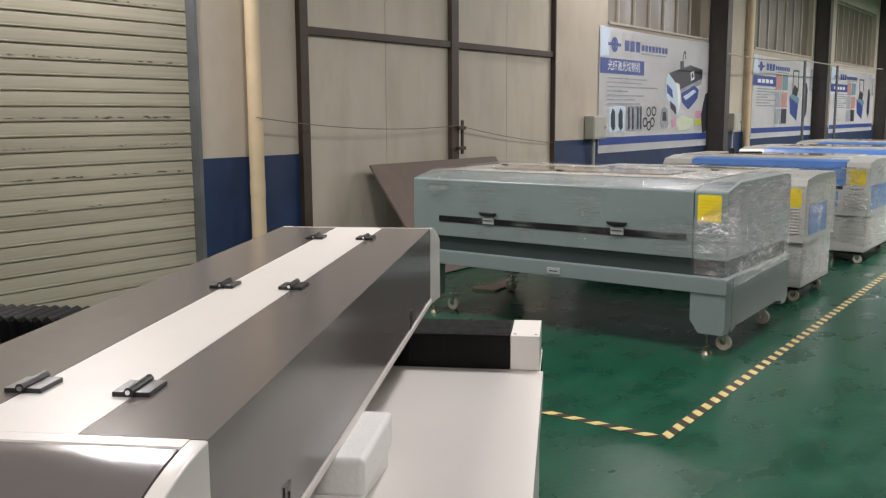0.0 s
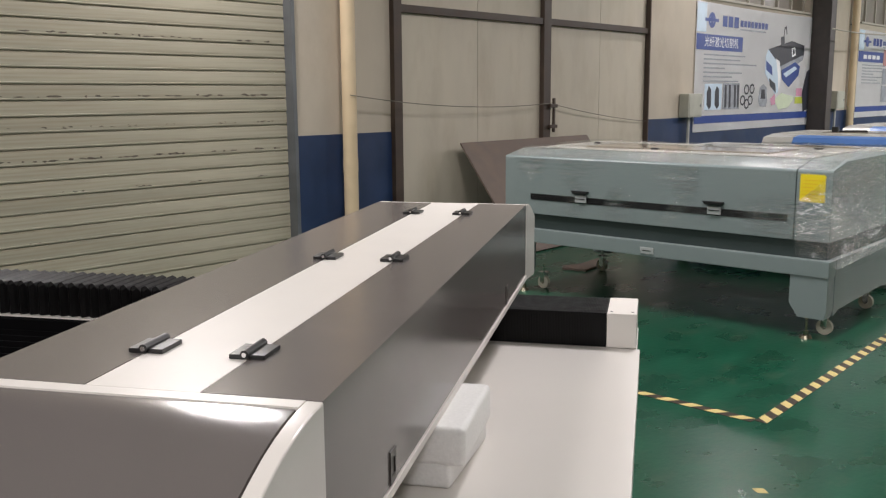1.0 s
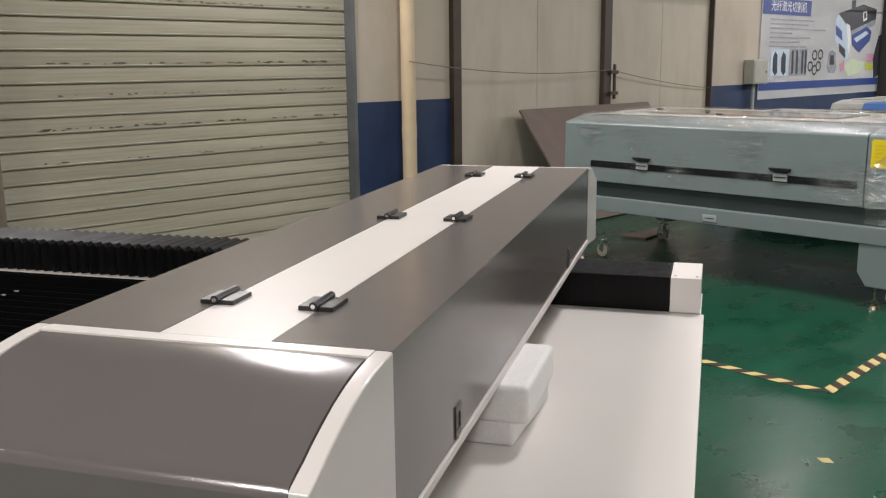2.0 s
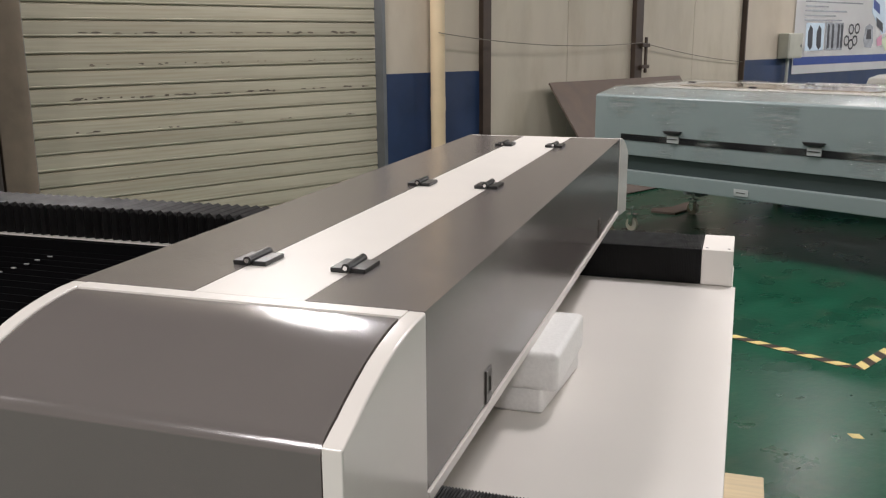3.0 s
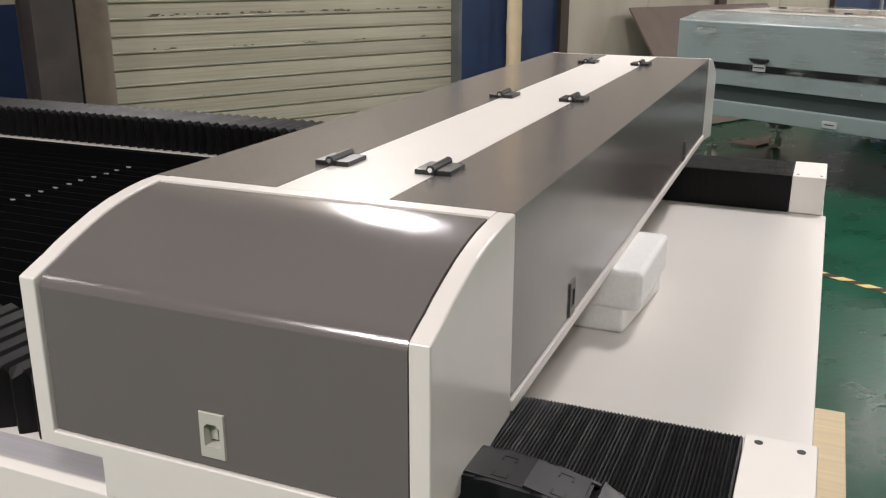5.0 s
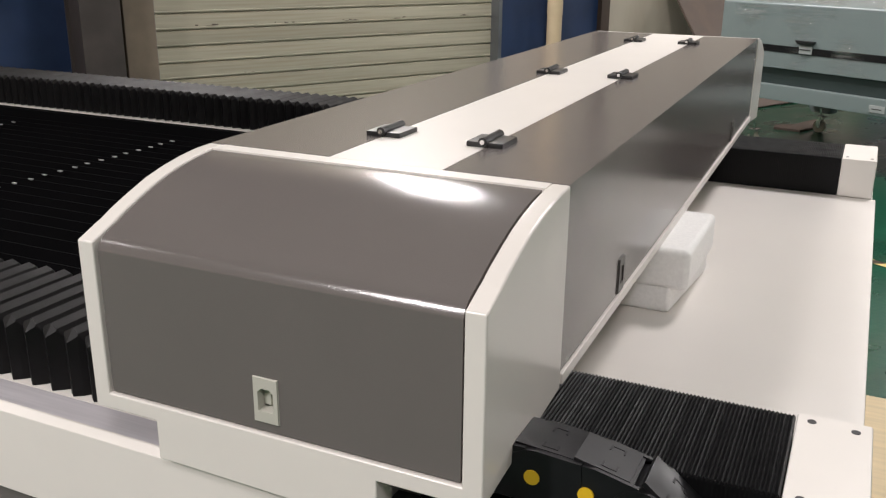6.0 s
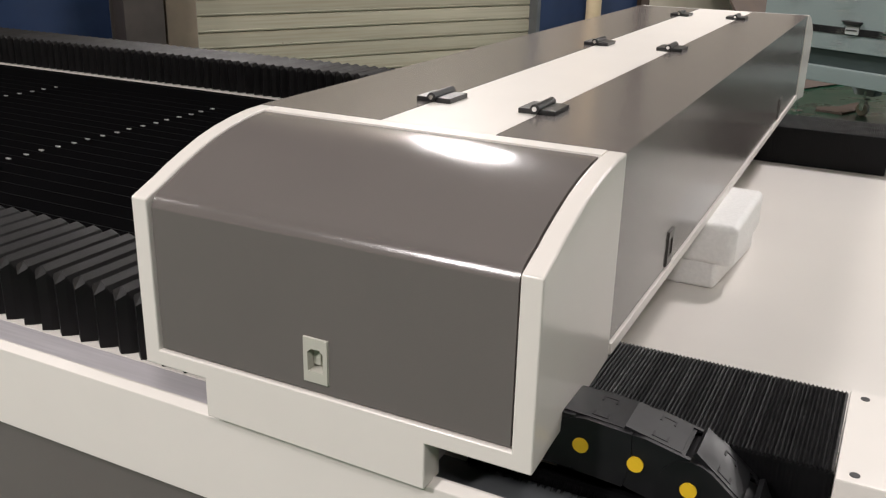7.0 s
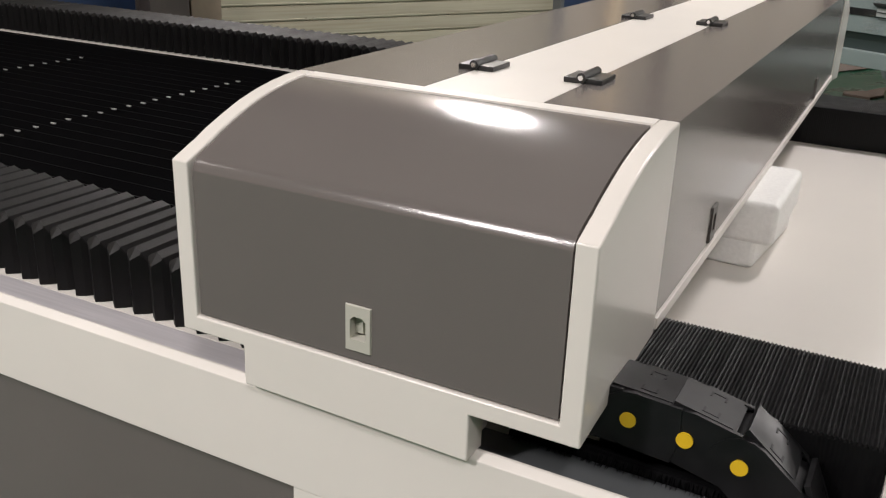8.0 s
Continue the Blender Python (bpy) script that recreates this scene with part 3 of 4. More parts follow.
# base and bed
part("base_cabinet", slab(BED0, -0.455, -0.274, 2.3, 0.0, 0.575, w=0.004), GREY, cutter, "dark grey lower panel")
part("base_frame", slab(-0.45, 0.42, -0.287, 2.3, 0.0, 0.575, w=0.004), WHITE, cutter, "white steel frame")
skirt = B()
prism(skirt, [(-0.289, 0.575), (-0.289, 0.7285), (-0.277, 0.737), (-0.2715, 0.737), (-0.2695, 0.70), (-0.2695, 0.575)], "x", BED0, BED1)
part("front_rail_cover", rounded(skirt, 0.0016), WHITE, cutter, "white folded steel rail cover")
# same rail as the next; shadow and dark reflections put into its greyer colour
part("rail", slab(-0.1995, BED1, -0.2685, -0.186, 0.575, 0.714, w=0.002), RAILM, cutter, "grey metal guide rail")
part("rail", slab(BED0, -0.2, -0.2685, -0.186, 0.575, 0.716, w=0.003), ALU, cutter, "bare aluminium guide rail")
part("rail_ledge", slab(BED0, -0.46, -0.186, 0.06, 0.575, 0.7155), WHITE, cutter, "white ledge under the bellows")
part("rail_ledge", slab(-0.4595, BED1, -0.186, 0.06, 0.575, 0.7), WHITE, cutter)
part("bed_floor", slab(BED0, -0.3, 0.06, 2.0, 0.5, 0.585), BEDMAT, cutter, "black cutting bed floor")
part("rear_beam", slab(BED0, BED1 - 0.01, 2.0, 2.34, 0.575, 0.68), BEDMAT, cutter)
part("rear_ledge", slab(BED0, BED1 - 0.01, 2.038, 2.34, 0.6805, 0.687), WHITE, cutter, "white rear rail ledge")
part("cover_plate", slab(-0.32, BED1, 0.06, 2.034, 0.6, 0.686, w=0.003), PLATE, cutter, "smooth white cover plate")
part("side_trough", slab(-0.14, 0.33, -0.1705, -0.118, 0.69, 0.7025), BEDMAT, cutter)

# support blades across the bed, with the pale teeth of the two combs
y = 0.13
blade = None
while y < 1.96:
    if blade is None:
        bm = B()
        n = 90
        top = []
        for i in range(n):
            x = BED0 + 0.02 + (3.8 - 0.02) * i / (n - 1)
            top.append((x, 0.65 if i % 2 else 0.6495))
        prism(bm, [(BED0 + 0.02, 0.585)] + top + [(BED0 + 3.8, 0.585)], "y", -0.002, 0.002)
        blade = part("support_blade", bm, BEDMAT, cutter, smooth=False)
        blade.location = (0, y, 0)
    else:
        b2 = new("support_blade", blade.data)
        b2.parent = cutter
        b2.location = (0, y, 0)
    y += 0.079
for cx in (-2.34, -3.3):
    first = None
    for k in range(22):
        if first is None:
            bm = prism(B(), [(-0.014, 0), (0.007, -0.0055), (0.008, 0.005)], "z", 0.652, 0.656)
            first = part("comb_tooth", bm, TOOTH, cutter, "bright steel tooth", smooth=False)
            ob = first
        else:
            ob = new("comb_tooth", first.data)
            ob.parent = cutter
            tagged(ob, "bright steel tooth")
        ob.location = (cx + 0.004 * math.sin(k * 2.1), 0.38 + k * 0.069, 0)


def bellows(x0, x1, pitch, y0, y1, z0, z1, depth, label, jitter=0.0, seed=1, rise=1.0):
    """A folded rail cover: inverted U section, crests and valleys alternating along x."""
    r = random.Random(seed)
    bm = B()
    n = int((x1 - x0) / pitch)
    rings = []
    steps = ((0.0, 1.5, 1.0), (0.2, 0.45, 0.5), (0.5, 0.0, 0.0), (0.8, 0.45, 0.5)) if pitch > 0.01 else ((0.0, 1.0, 0.1), (0.5, 0.0, 0.0))
    count = len(steps)
    for i in range(count * n + 1):
        f, deep, back = steps[i % count]
        x = x0 + (x1 - x0) * (i // count + f) / n + r.uniform(-jitter, jitter)
        d = depth * back * (0.72 if pitch > 0.01 else 1.0) + r.uniform(0, jitter)
        h = z1 - depth * rise * deep
        c = depth * 0.55 * (1.0 - back) ** 3 + 0.0006
        rings.append([bm.verts.new(p) for p in ((x, y0 + d, z0), (x, y0 + d, h - 1.3 * c), (x, y0 + d + c, h),
                                                (x, y1 - d - c, h), (x, y1 - d, h - 1.3 * c), (x, y1 - d, z0))])
    for a, b in zip(rings, rings[1:]):
        for i in range(6):
            j = (i + 1) % 6
            bm.faces.new((a[i], a[j], b[j], b[i]))
    bm.faces.new(rings[0])
    bm.faces.new(rings[-1][::-1])
    return part("bellows", bm, BELLOW if pitch > 0.01 else PACKED, cutter, label, smooth=False)


bellows(BED0 + 0.01, -0.505, 0.0485, -0.184, 0.064, 0.716, 0.84, 0.03, "black pleated fabric bellows, stretched open", 0.0012, rise=0.62)
bellows(BED0 + 0.01, -0.605, 0.0485, 2.05, 2.31, 0.6875, 0.832, 0.03, "black pleated fabric bellows, stretched open", 0.0012, seed=2, rise=0.62)
bellows(-0.03, 0.331, 0.0058, -0.116, 0.121, 0.7005, 0.809, 0.0038, "black pleated fabric bellows, pushed tightly together", 0.0003, seed=3)
bellows(-0.3, 0.315, 0.0058, 2.035, 2.29, 0.6875, 0.815, 0.0038, "black pleated fabric bellows, pushed tightly together", 0.0003, seed=4)

blk = part("end_block", slab(0.333, BED1, -0.13, 0.132, 0.7005, 0.808, w=0.004), WHITE, cutter, "white end block")
for x, yy in ((0.354, 0.107), (0.414, 0.101), (0.355, -0.112), (0.414, -0.112)):
    part("screw_hole", rod(B(), (x, yy, 0.8078), (x, yy, 0.8088), 0.0065, seg=14), BLACK, blk)
blk = part("end_block", slab(0.317, 0.424, 2.03, 2.295, 0.6875, 0.815, w=0.004), WHITE, cutter, "white end block")
for x, yy in ((0.333, 2.06), (0.408, 2.06)):
    part("screw_hole", rod(B(), (x, yy, 0.8148), (x, yy, 0.8158), 0.005, seg=12), BLACK, blk)

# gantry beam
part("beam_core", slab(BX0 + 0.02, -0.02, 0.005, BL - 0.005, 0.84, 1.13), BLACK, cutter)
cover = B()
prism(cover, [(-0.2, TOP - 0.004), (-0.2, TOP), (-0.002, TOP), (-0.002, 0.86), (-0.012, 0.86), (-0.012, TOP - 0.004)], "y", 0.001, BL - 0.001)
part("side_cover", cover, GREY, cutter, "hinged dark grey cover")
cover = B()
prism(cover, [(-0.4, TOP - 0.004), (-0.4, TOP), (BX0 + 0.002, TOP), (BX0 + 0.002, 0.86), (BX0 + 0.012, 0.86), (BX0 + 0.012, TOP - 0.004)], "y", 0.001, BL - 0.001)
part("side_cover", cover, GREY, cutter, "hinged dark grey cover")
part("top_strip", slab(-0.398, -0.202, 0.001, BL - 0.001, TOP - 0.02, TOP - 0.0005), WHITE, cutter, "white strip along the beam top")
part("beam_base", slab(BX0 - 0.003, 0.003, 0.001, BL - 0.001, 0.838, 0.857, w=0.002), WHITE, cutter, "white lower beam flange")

part("fold_bracket", slab(-0.7, -0.635, 0.066, 0.1, 0.78, 0.783), ALU, cutter, "small bare metal tab")

ARCH = [(-0.305, 1.066), (-0.29, 1.069), (-0.277, 1.0745), (-0.262, 1.084), (-0.235, 1.097), (-0.2, 1.111), (-0.16, 1.1255),
        (-0.12, 1.136), (-0.08, 1.1435), (-0.04, 1.1485), (0.0, TOP)]


PULL_C = (-0.321, -0.3, 0.88)
PULL_HOLE = [(PULL_C[0] + a, PULL_C[2] + b) for a, b in ((-0.015, -0.02), (0.015, -0.02), (0.015, 0.02), (-0.015, 0.02))]


def soften(bm, keep, width=0.004):
    """Rounds the sharp edges, but for those that lie on the joint plane y = keep."""
    bmesh.ops.recalc_face_normals(bm, faces=bm.faces)
    sharp = [e for e in bm.edges if len(e.link_faces) == 2 and e.calc_face_angle(0) > 0.6 and not all(abs(v.co.y - keep) < 1e-5 for v in e.verts)]
    bmesh.ops.bevel(bm, geom=sharp, offset=width, segments=3, profile=0.5, affect="EDGES", clamp_overlap=True)
    return bm


def end_box(flip):
    """The rounded housing at one end of the gantry; flip mirrors it to the far end."""
    def fy(y):
        return BL - y if flip else y
    joint = fy(-0.262)
    side = [(fy(y), z) for y, z in ARCH[3:]] + [(fy(0.0), 0.832), (joint, 0.8071)]
    for x0, x1 in ((BX0, BX0 + 0.029), (-0.029, 0.0)):
        part("end_cheek", soften(prism(B(), side, "x", x0, x1), joint), GLOSSW, cutter, "white curved end frame")
    # the front frame with its apron, in one piece
    ring = [(BX0, 1.066), (BX0, 0.803), (-0.518, 0.803), (-0.518, 0.7405), (-0.15, 0.733), (-0.15, 0.803), (0.0, 0.803), (0.0, 1.066),
            (-0.029, 1.066), (-0.029, 0.829), (BX0 + 0.029, 0.829), (BX0 + 0.029, 1.066)]
    frame_bm = prism(B(), ring, "y", fy(-0.305), joint)
    for v in frame_bm.verts:
        if abs(v.co.y - joint) < 1e-5:
            if abs(v.co.z - 1.066) < 1e-5:
                v.co.z = 1.084
            elif abs(v.co.z - 0.803) < 1e-5:
                v.co.z = 0.8071
    part("end_frame", soften(frame_bm, joint, 0.003), GLOSSW, cutter, "white curved end frame")
    rim = [(fy(y), z) for y, z in ((-0.028, 1.1485), (0, 1.1495), (0, 1.12), (-0.028, 1.12))]
    part("end_rim", prism(B(), rim, "x", BX0 + 0.029, -0.029), WHITE, cutter, "white curved end frame")
    inner = [(-0.3, 0.832), (-0.3, 1.0515), (-0.2988, 1.055), (-0.2965, 1.0595), (-0.2938, 1.0638), (-0.2898, 1.0684), (-0.284, 1.0722), (-0.277, 1.0755), (-0.27, 1.0785)]
    inner += [(y, 1.1475 - 0.972 * y * y) for y in (-0.255, -0.24, -0.225, -0.21, -0.195, -0.18, -0.165, -0.15, -0.135, -0.12, -0.105, -0.09, -0.075, -0.06, -0.045)]
    inner += [(-0.031, 1.1462), (-0.031, 0.832)]
    hb = prism(B(), [(fy(y), z) for y, z in inner], "x", BX0 + 0.0325, -0.0325)
    front = [f for f in hb.faces if all(abs(v.co.y - fy(-0.3)) < 1e-5 for v in f.verts)][0]
    hb.faces.remove(front)
    ring = [hb.verts.new((x, fy(-0.3), z)) for x, z in PULL_HOLE]
    edge = [[v for v in hb.verts if abs(v.co.y - fy(-0.3)) < 1e-5 and abs(v.co.x - x) < 1e-4 and abs(v.co.z - z) < 1e-4][0]
            for x, z in ((BX0 + 0.0325, 0.832), (-0.0325, 0.832), (-0.0325, 1.0515), (BX0 + 0.0325, 1.0515))]
    for i in range(4):
        j = (i + 1) % 4
        hb.faces.new((edge[i], edge[j], ring[j], ring[i]))
    hood = part("end_hood", hb, GREY, cutter, "dark grey curved hood")
    part("end_core", slab(BX0 + 0.03, -0.03, *sorted((fy(-0.275), fy(-0.035))), 0.82, 1.05), BLACK, cutter)
    return hood


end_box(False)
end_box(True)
part("carriage", slab(-0.5, -0.175, -0.25, -0.19, 0.72, 0.815), ALU, cutter, "aluminium gantry carriage")


def pull(center, axis, label):
    """A flush pull latch: a bevelled plate with a recessed scoop."""
    w, h, t = 0.041, 0.068, 0.003
    bm = B()
    outer = [(-w / 2, -h / 2), (w / 2, -h / 2), (w / 2, h / 2), (-w / 2, h / 2)]
    hole = [(-0.0125, -0.0165), (0.0125, -0.0165), (0.0125, 0.012), (0.0065, 0.0175), (-0.0065, 0.0175), (-0.0125, 0.012)]
    def P(p, d):
        if axis == "front":
            return (center[0] + p[0], center[1] - d, center[2] + p[1])
        return (center[0] + d, center[1] + p[0], center[2] + p[1])
    o0 = [bm.verts.new(P(p, 0)) for p in outer]
    o1 = [bm.verts.new(P((p[0] * 0.94, p[1] * 0.965), t)) for p in outer]
    h1 = [bm.verts.new(P(p, t)) for p in hole]
    h0 = [bm.verts.new(P((p[0] * 0.95, p[1] * 0.95), -0.016 if axis == "front" else 0.0004)) for p in hole]
    for i in range(4):
        j = (i + 1) % 4
        bm.faces.new((o0[i], o0[j], o1[j], o1[i]))
    for i in range(6):
        j = (i + 1) % 6
        bm.faces.new((h1[j], h1[i], h0[i], h0[j]))
    bm.faces.new(h0)
    bm.faces.new((o1[0], o1[1], h1[1], h1[0]))
    bm.faces.new((o1[1], o1[2], h1[3], h1[2], h1[1]))
    bm.faces.new((o1[2], o1[3], h1[4], h1[3]))
    bm.faces.new((o1[3], o1[0], h1[0], h1[5], h1[4]))
    lt = part("pull_latch", bm, LATCHM if axis == "front" else LATCHD, cutter, label, smooth=False)
    if axis == "front":
        q = B()
        prism(q, [(-0.0105, -0.011), (0.001, -0.011), (0.001, 0.014), (-0.0105, 0.011)], "y", -0.014, -0.009)
        for v in q.verts:
            v.co = Vector(P((v.co.x, v.co.z), v.co.y))
        part("scoop", q, SWITCH, lt, "grey finger catch inside the recess")
    return lt


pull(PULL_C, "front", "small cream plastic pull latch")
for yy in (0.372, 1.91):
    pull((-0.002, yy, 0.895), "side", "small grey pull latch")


def hinge(x, y0):
    h = part("hinge", slab(x - 0.031, x - 0.004, y0, y0 + 0.07, TOP - 0.0005, TOP + 0.0085, w=0.0015), BLACK, cutter, "black hinge with a bright pin")
    part("leaf", slab(x + 0.004, x + 0.034, y0 + 0.002, y0 + 0.074, TOP - 0.0005, TOP + 0.0085, w=0.0015), BLACK, h)
    part("barrel", rod(B(), (x, y0 - 0.004, TOP + 0.0095), (x, y0 + 0.078, TOP + 0.0095), 0.0078, seg=18), BLACK, h)
    part("pin", rod(B(), (x, y0 - 0.0065, TOP + 0.0095), (x, y0 - 0.0035, TOP + 0.0095), 0.0042, 0.005, seg=14), STEEL, h, "bright steel pin")


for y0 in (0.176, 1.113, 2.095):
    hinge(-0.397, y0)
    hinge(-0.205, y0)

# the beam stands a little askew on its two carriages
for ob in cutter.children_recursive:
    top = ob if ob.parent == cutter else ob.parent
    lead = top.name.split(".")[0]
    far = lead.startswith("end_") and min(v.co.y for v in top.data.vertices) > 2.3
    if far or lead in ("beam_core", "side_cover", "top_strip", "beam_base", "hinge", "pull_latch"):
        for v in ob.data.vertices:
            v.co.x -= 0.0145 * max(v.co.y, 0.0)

# cable chain by the near bellows
nodes = [(-0.12, 0.803), (-0.045, 0.804), (0.029, 0.803), (0.103, 0.797), (0.1725, 0.781), (0.228, 0.735), (0.256, 0.668)]
CY0, CY1 = -0.205, -0.118
for num, ((xa, za), (xb, zb)) in enumerate(zip(nodes, nodes[1:])):
    ins = 0.0015 * (num % 2)
    ang = math.atan2(zb - za, xb - xa)
    ln = math.hypot(xb - xa, zb - za)
    m = Matrix.Translation((xa, 0, za)) @ Matrix.Rotation(-ang, 4, "Y")
    bm = B()
    for s0, s1 in ((CY0 + ins, CY0 + 0.008), (CY1 - 0.008, CY1 - ins)):
        pts = [(0.04 * math.cos(q), 0.04 * math.sin(q)) for q in np.linspace(math.pi / 2, 3 * math.pi / 2, 9)]
        prism(bm, pts + [(ln - 0.012, -0.04), (ln - 0.006, 0.0), (ln - 0.012, 0.04)], "y", s0, s1)
    cuboid(bm, -0.03, ln - 0.025, CY0 + 0.008, CY1 - 0.008, 0.034, 0.041)
    cuboid(bm, ln - 0.026, ln - 0.02, CY0 + 0.006, CY1 - 0.006, 0.03, 0.038)
    rod(bm, (ln, CY0 + 0.009, 0), (ln, CY1 - 0.009, 0), 0.0365, seg=28)
    bm.transform(m)
    lk = part("chain_link", bm, CHAINM, cutter, "black plastic cable chain link")
    for yy, way in ((CY0 + 0.017, 1), (CY1 - 0.017, -1)):
        sl = slab(0.004, 0.026, yy - 0.0012, yy + 0.0012, 0.0405, 0.0416)
        for xx in (0.004, 0.023):
            cuboid(sl, xx, xx + 0.003, *sorted((yy + 0.0012 * way, yy + 0.011 * way)), 0.0405, 0.0416)
        sl.transform(m)
        part("catch_slot", sl, SLOTM, lk, "black slot of the lid catch")
    cap = rod(B(), (0, CY0 - 0.0018, 0), (0, CY0 + 0.001, 0), 0.0108, seg=24)
    cap.transform(m)
    part("cap", cap, YELLOW, lk, "round yellow cap")

# brush along the guide rail
rng = random.Random(12)
brush = slab(-0.14, BED1 - 0.004, -0.188, -0.178, 0.7, 0.735)
for k in range(330):
    x = -0.138 + 0.569 * k / 330
    w, reach = rng.uniform(0.0006, 0.0014), rng.uniform(0.008, 0.02)
    a, b = brush.verts.new((x - w, -0.187, 0.73)), brush.verts.new((x + w, -0.187, 0.73))
    c, d = brush.verts.new((x, -0.187, 0.72)), brush.verts.new((x + rng.uniform(-0.004, 0.004), -0.187 - reach, 0.7185))
    for f in ((a, b, d), (b, c, d), (c, a, d)):
        brush.faces.new(f)
part("brush_strip", brush, BEDMAT, cutter, "black bristle strip along the guide rail", smooth=False)

# packing foam on the cover plate
foam = thing("foam_block", "white packing foam corner piece lying on the machine's plate", "packing foam")
fb = prism(B(), [(-0.1, 0.735), (0.024, 0.735), (0.051, 1.07), (-0.1, 1.07)], "z", 0.686, 0.752)
part("lower_block", rounded(fb, 0.01, 3), FOAM, foam)
fb = B()
cuboid(fb, -0.1, 0.061, 0.73, 1.075, 0.744, 0.839)
part("upper_block", rounded(fb, 0.014, 3), FOAM, foam)

# wooden skid on the floor beside the base
skid = thing("wooden_skid", "pale wooden skid plank on the floor beside the machine", "skid")
part("plank", slab(0.43, 0.566, 0.3, 1.74, 0.095, 0.12, w=0.003), WOODP, skid)
part("block", slab(0.44, 0.55, 1.5, 1.7, 0.0, 0.0955, w=0.003), WOODP, skid)
part("block", slab(0.44, 0.55, 0.4, 0.6, 0.0, 0.0955, w=0.003), WOODP, skid)


# ---- the grey-green engraving machine ----
def caster(parent, u, v, r=0.052):
    c = part("caster", rod(B(), (u, v - 0.016, r), (u, v + 0.016, r), r, seg=24), NYLON, parent, "ivory nylon caster wheel")
    part("hub", rod(B(), (u, v - 0.02, r), (u, v + 0.02, r), r * 0.3, seg=14), STEEL, c)
    fork = B()
    for s in (-0.026, 0.022):
        cuboid(fork, u - 0.02, u + 0.02, v + s, v + s + 0.004, r, 2 * r + 0.03)
    cuboid(fork, u - 0.035, u + 0.035, v - 0.04, v + 0.04, 2 * r + 0.025, 2 * r + 0.035)
    rod(fork, (u, v, 2 * r + 0.03), (u, v, 0.2), 0.01)
    part("fork", fork, STEEL, c)


def foot(parent, u, v):
    bm = rod(B(), (u, v, 0), (u, v, 0.02), 0.042, 0.034, seg=20)
    rod(bm, (u, v, 0.018), (u, v, 0.05), 0.018, seg=6)
    rod(bm, (u, v, 0.05), (u, v, 0.2), 0.008, seg=10)
    part("levelling_foot", bm, BRASS, parent, "zinc levelling foot")


E0, E1, EF, EB = -3.62, -1.01, 5.02, 6.4
eng = thing("engraving_machine", "large grey-green laser engraving machine wrapped in clear film", "engraving machine", HALL)
outline = [(EF, 0.65), (EF, 1.098), (EF + 0.01, 1.11), (EF + 0.24, 1.158), (EB - 0.1, 1.163), (EB, 1.14), (EB, 0.65)]
part("body", rounded(prism(B(), outline, "x", E0, -1.243), 0.006), TEAL, eng)
part("control_section", rounded(prism(B(), outline, "x", -1.238, E1), 0.006), TEAL, eng)
part("lid_panel", rounded(prism(B(), [(EF + 0.26, 1.16), (EF + 0.26, 1.17), (EB - 0.12, 1.175), (EB - 0.12, 1.16)], "x", E0 + 0.12, -1.25), 0.003), TOPM, eng, "pale lid under clear film")
part("window", slab(E0 + 0.5, -1.6, EF + 0.42, EB - 0.42, 1.17, 1.181, w=0.003), TINT, eng, "smoked acrylic lid window")
part("slot", slab(-3.36, -1.285, EF - 0.003, EF + 0.02, 0.765, 0.814), SLOTM, eng, "black slot strip across the front")
part("recess", slab(E0 + 0.02, E1 - 0.02, EF + 0.03, EB - 0.02, 0.53, 0.65), TEAL_SHADE, eng, "grey-green recess with its shade put into the colour")
part("lower_frame", slab(E0 - 0.01, E1 + 0.02, EF - 0.03, EF + 0.1, 0.425, 0.533, w=0.006), TEAL, eng)
part("lower_frame", slab(E0 - 0.01, E1 + 0.02, EB - 0.1, EB, 0.425, 0.533, w=0.006), TEAL, eng)
part("side_frame", slab(E1 - 0.08, E1 + 0.02, EF + 0.101, EB - 0.101, 0.425, 0.533, w=0.004), TEAL, eng)
part("side_frame", slab(E0 - 0.01, E0 + 0.09, EF + 0.101, EB - 0.101, 0.425, 0.65, w=0.004), TEAL, eng)
for ua, ub in ((-1.24, -0.995), (-3.62, -3.375)):
    for va in (EF - 0.02, EB - 0.13):
        leg = B()
        prism(leg, [(ua, 0.4245), (ua, 0.24), (ua + 0.06, 0.15), (ub - 0.015, 0.15), (ub, 0.2), (ub, 0.4245)], "y", va, va + 0.12)
        part("leg", rounded(leg, 0.005), TEAL, eng)
side = B()
prism(side, [(EF + 0.1005, 0.4248), (EF + 0.1005, 0.16), (EF + 0.2, 0.19), (EB - 0.3, 0.21), (EB - 0.1305, 0.18), (EB - 0.1305, 0.4245)], "x", E1 - 0.01, E1 + 0.017)
part("side_panel", side, TEAL, eng)
for u in (-1.14, -3.46):
    foot(eng, u, EF + 0.05)
for u in (-1.08, -3.38):
    caster(eng, u, EF + 0.22)
    caster(eng, u - 0.04, EB - 0.2)
for u in (-2.88, -1.79):
    ct = part("catch", slab(u - 0.05, u + 0.05, EF - 0.016, EF - 0.003, 0.772, 0.826, w=0.004), CATCH, eng, "bright steel toggle catch")
    part("loop", slab(u - 0.042, u + 0.042, EF - 0.02, EF - 0.0155, 0.798, 0.804), SLOTM, ct)
    hd = B()
    prism(hd, [(u - 0.085, 0.862), (u + 0.07, 0.862), (u + 0.07, 0.85), (u + 0.04, 0.835), (u - 0.06, 0.838)], "y", EF - 0.03, EF)
    part("handle", rounded(hd, 0.004), BLACK, eng, "black plastic lid handle")
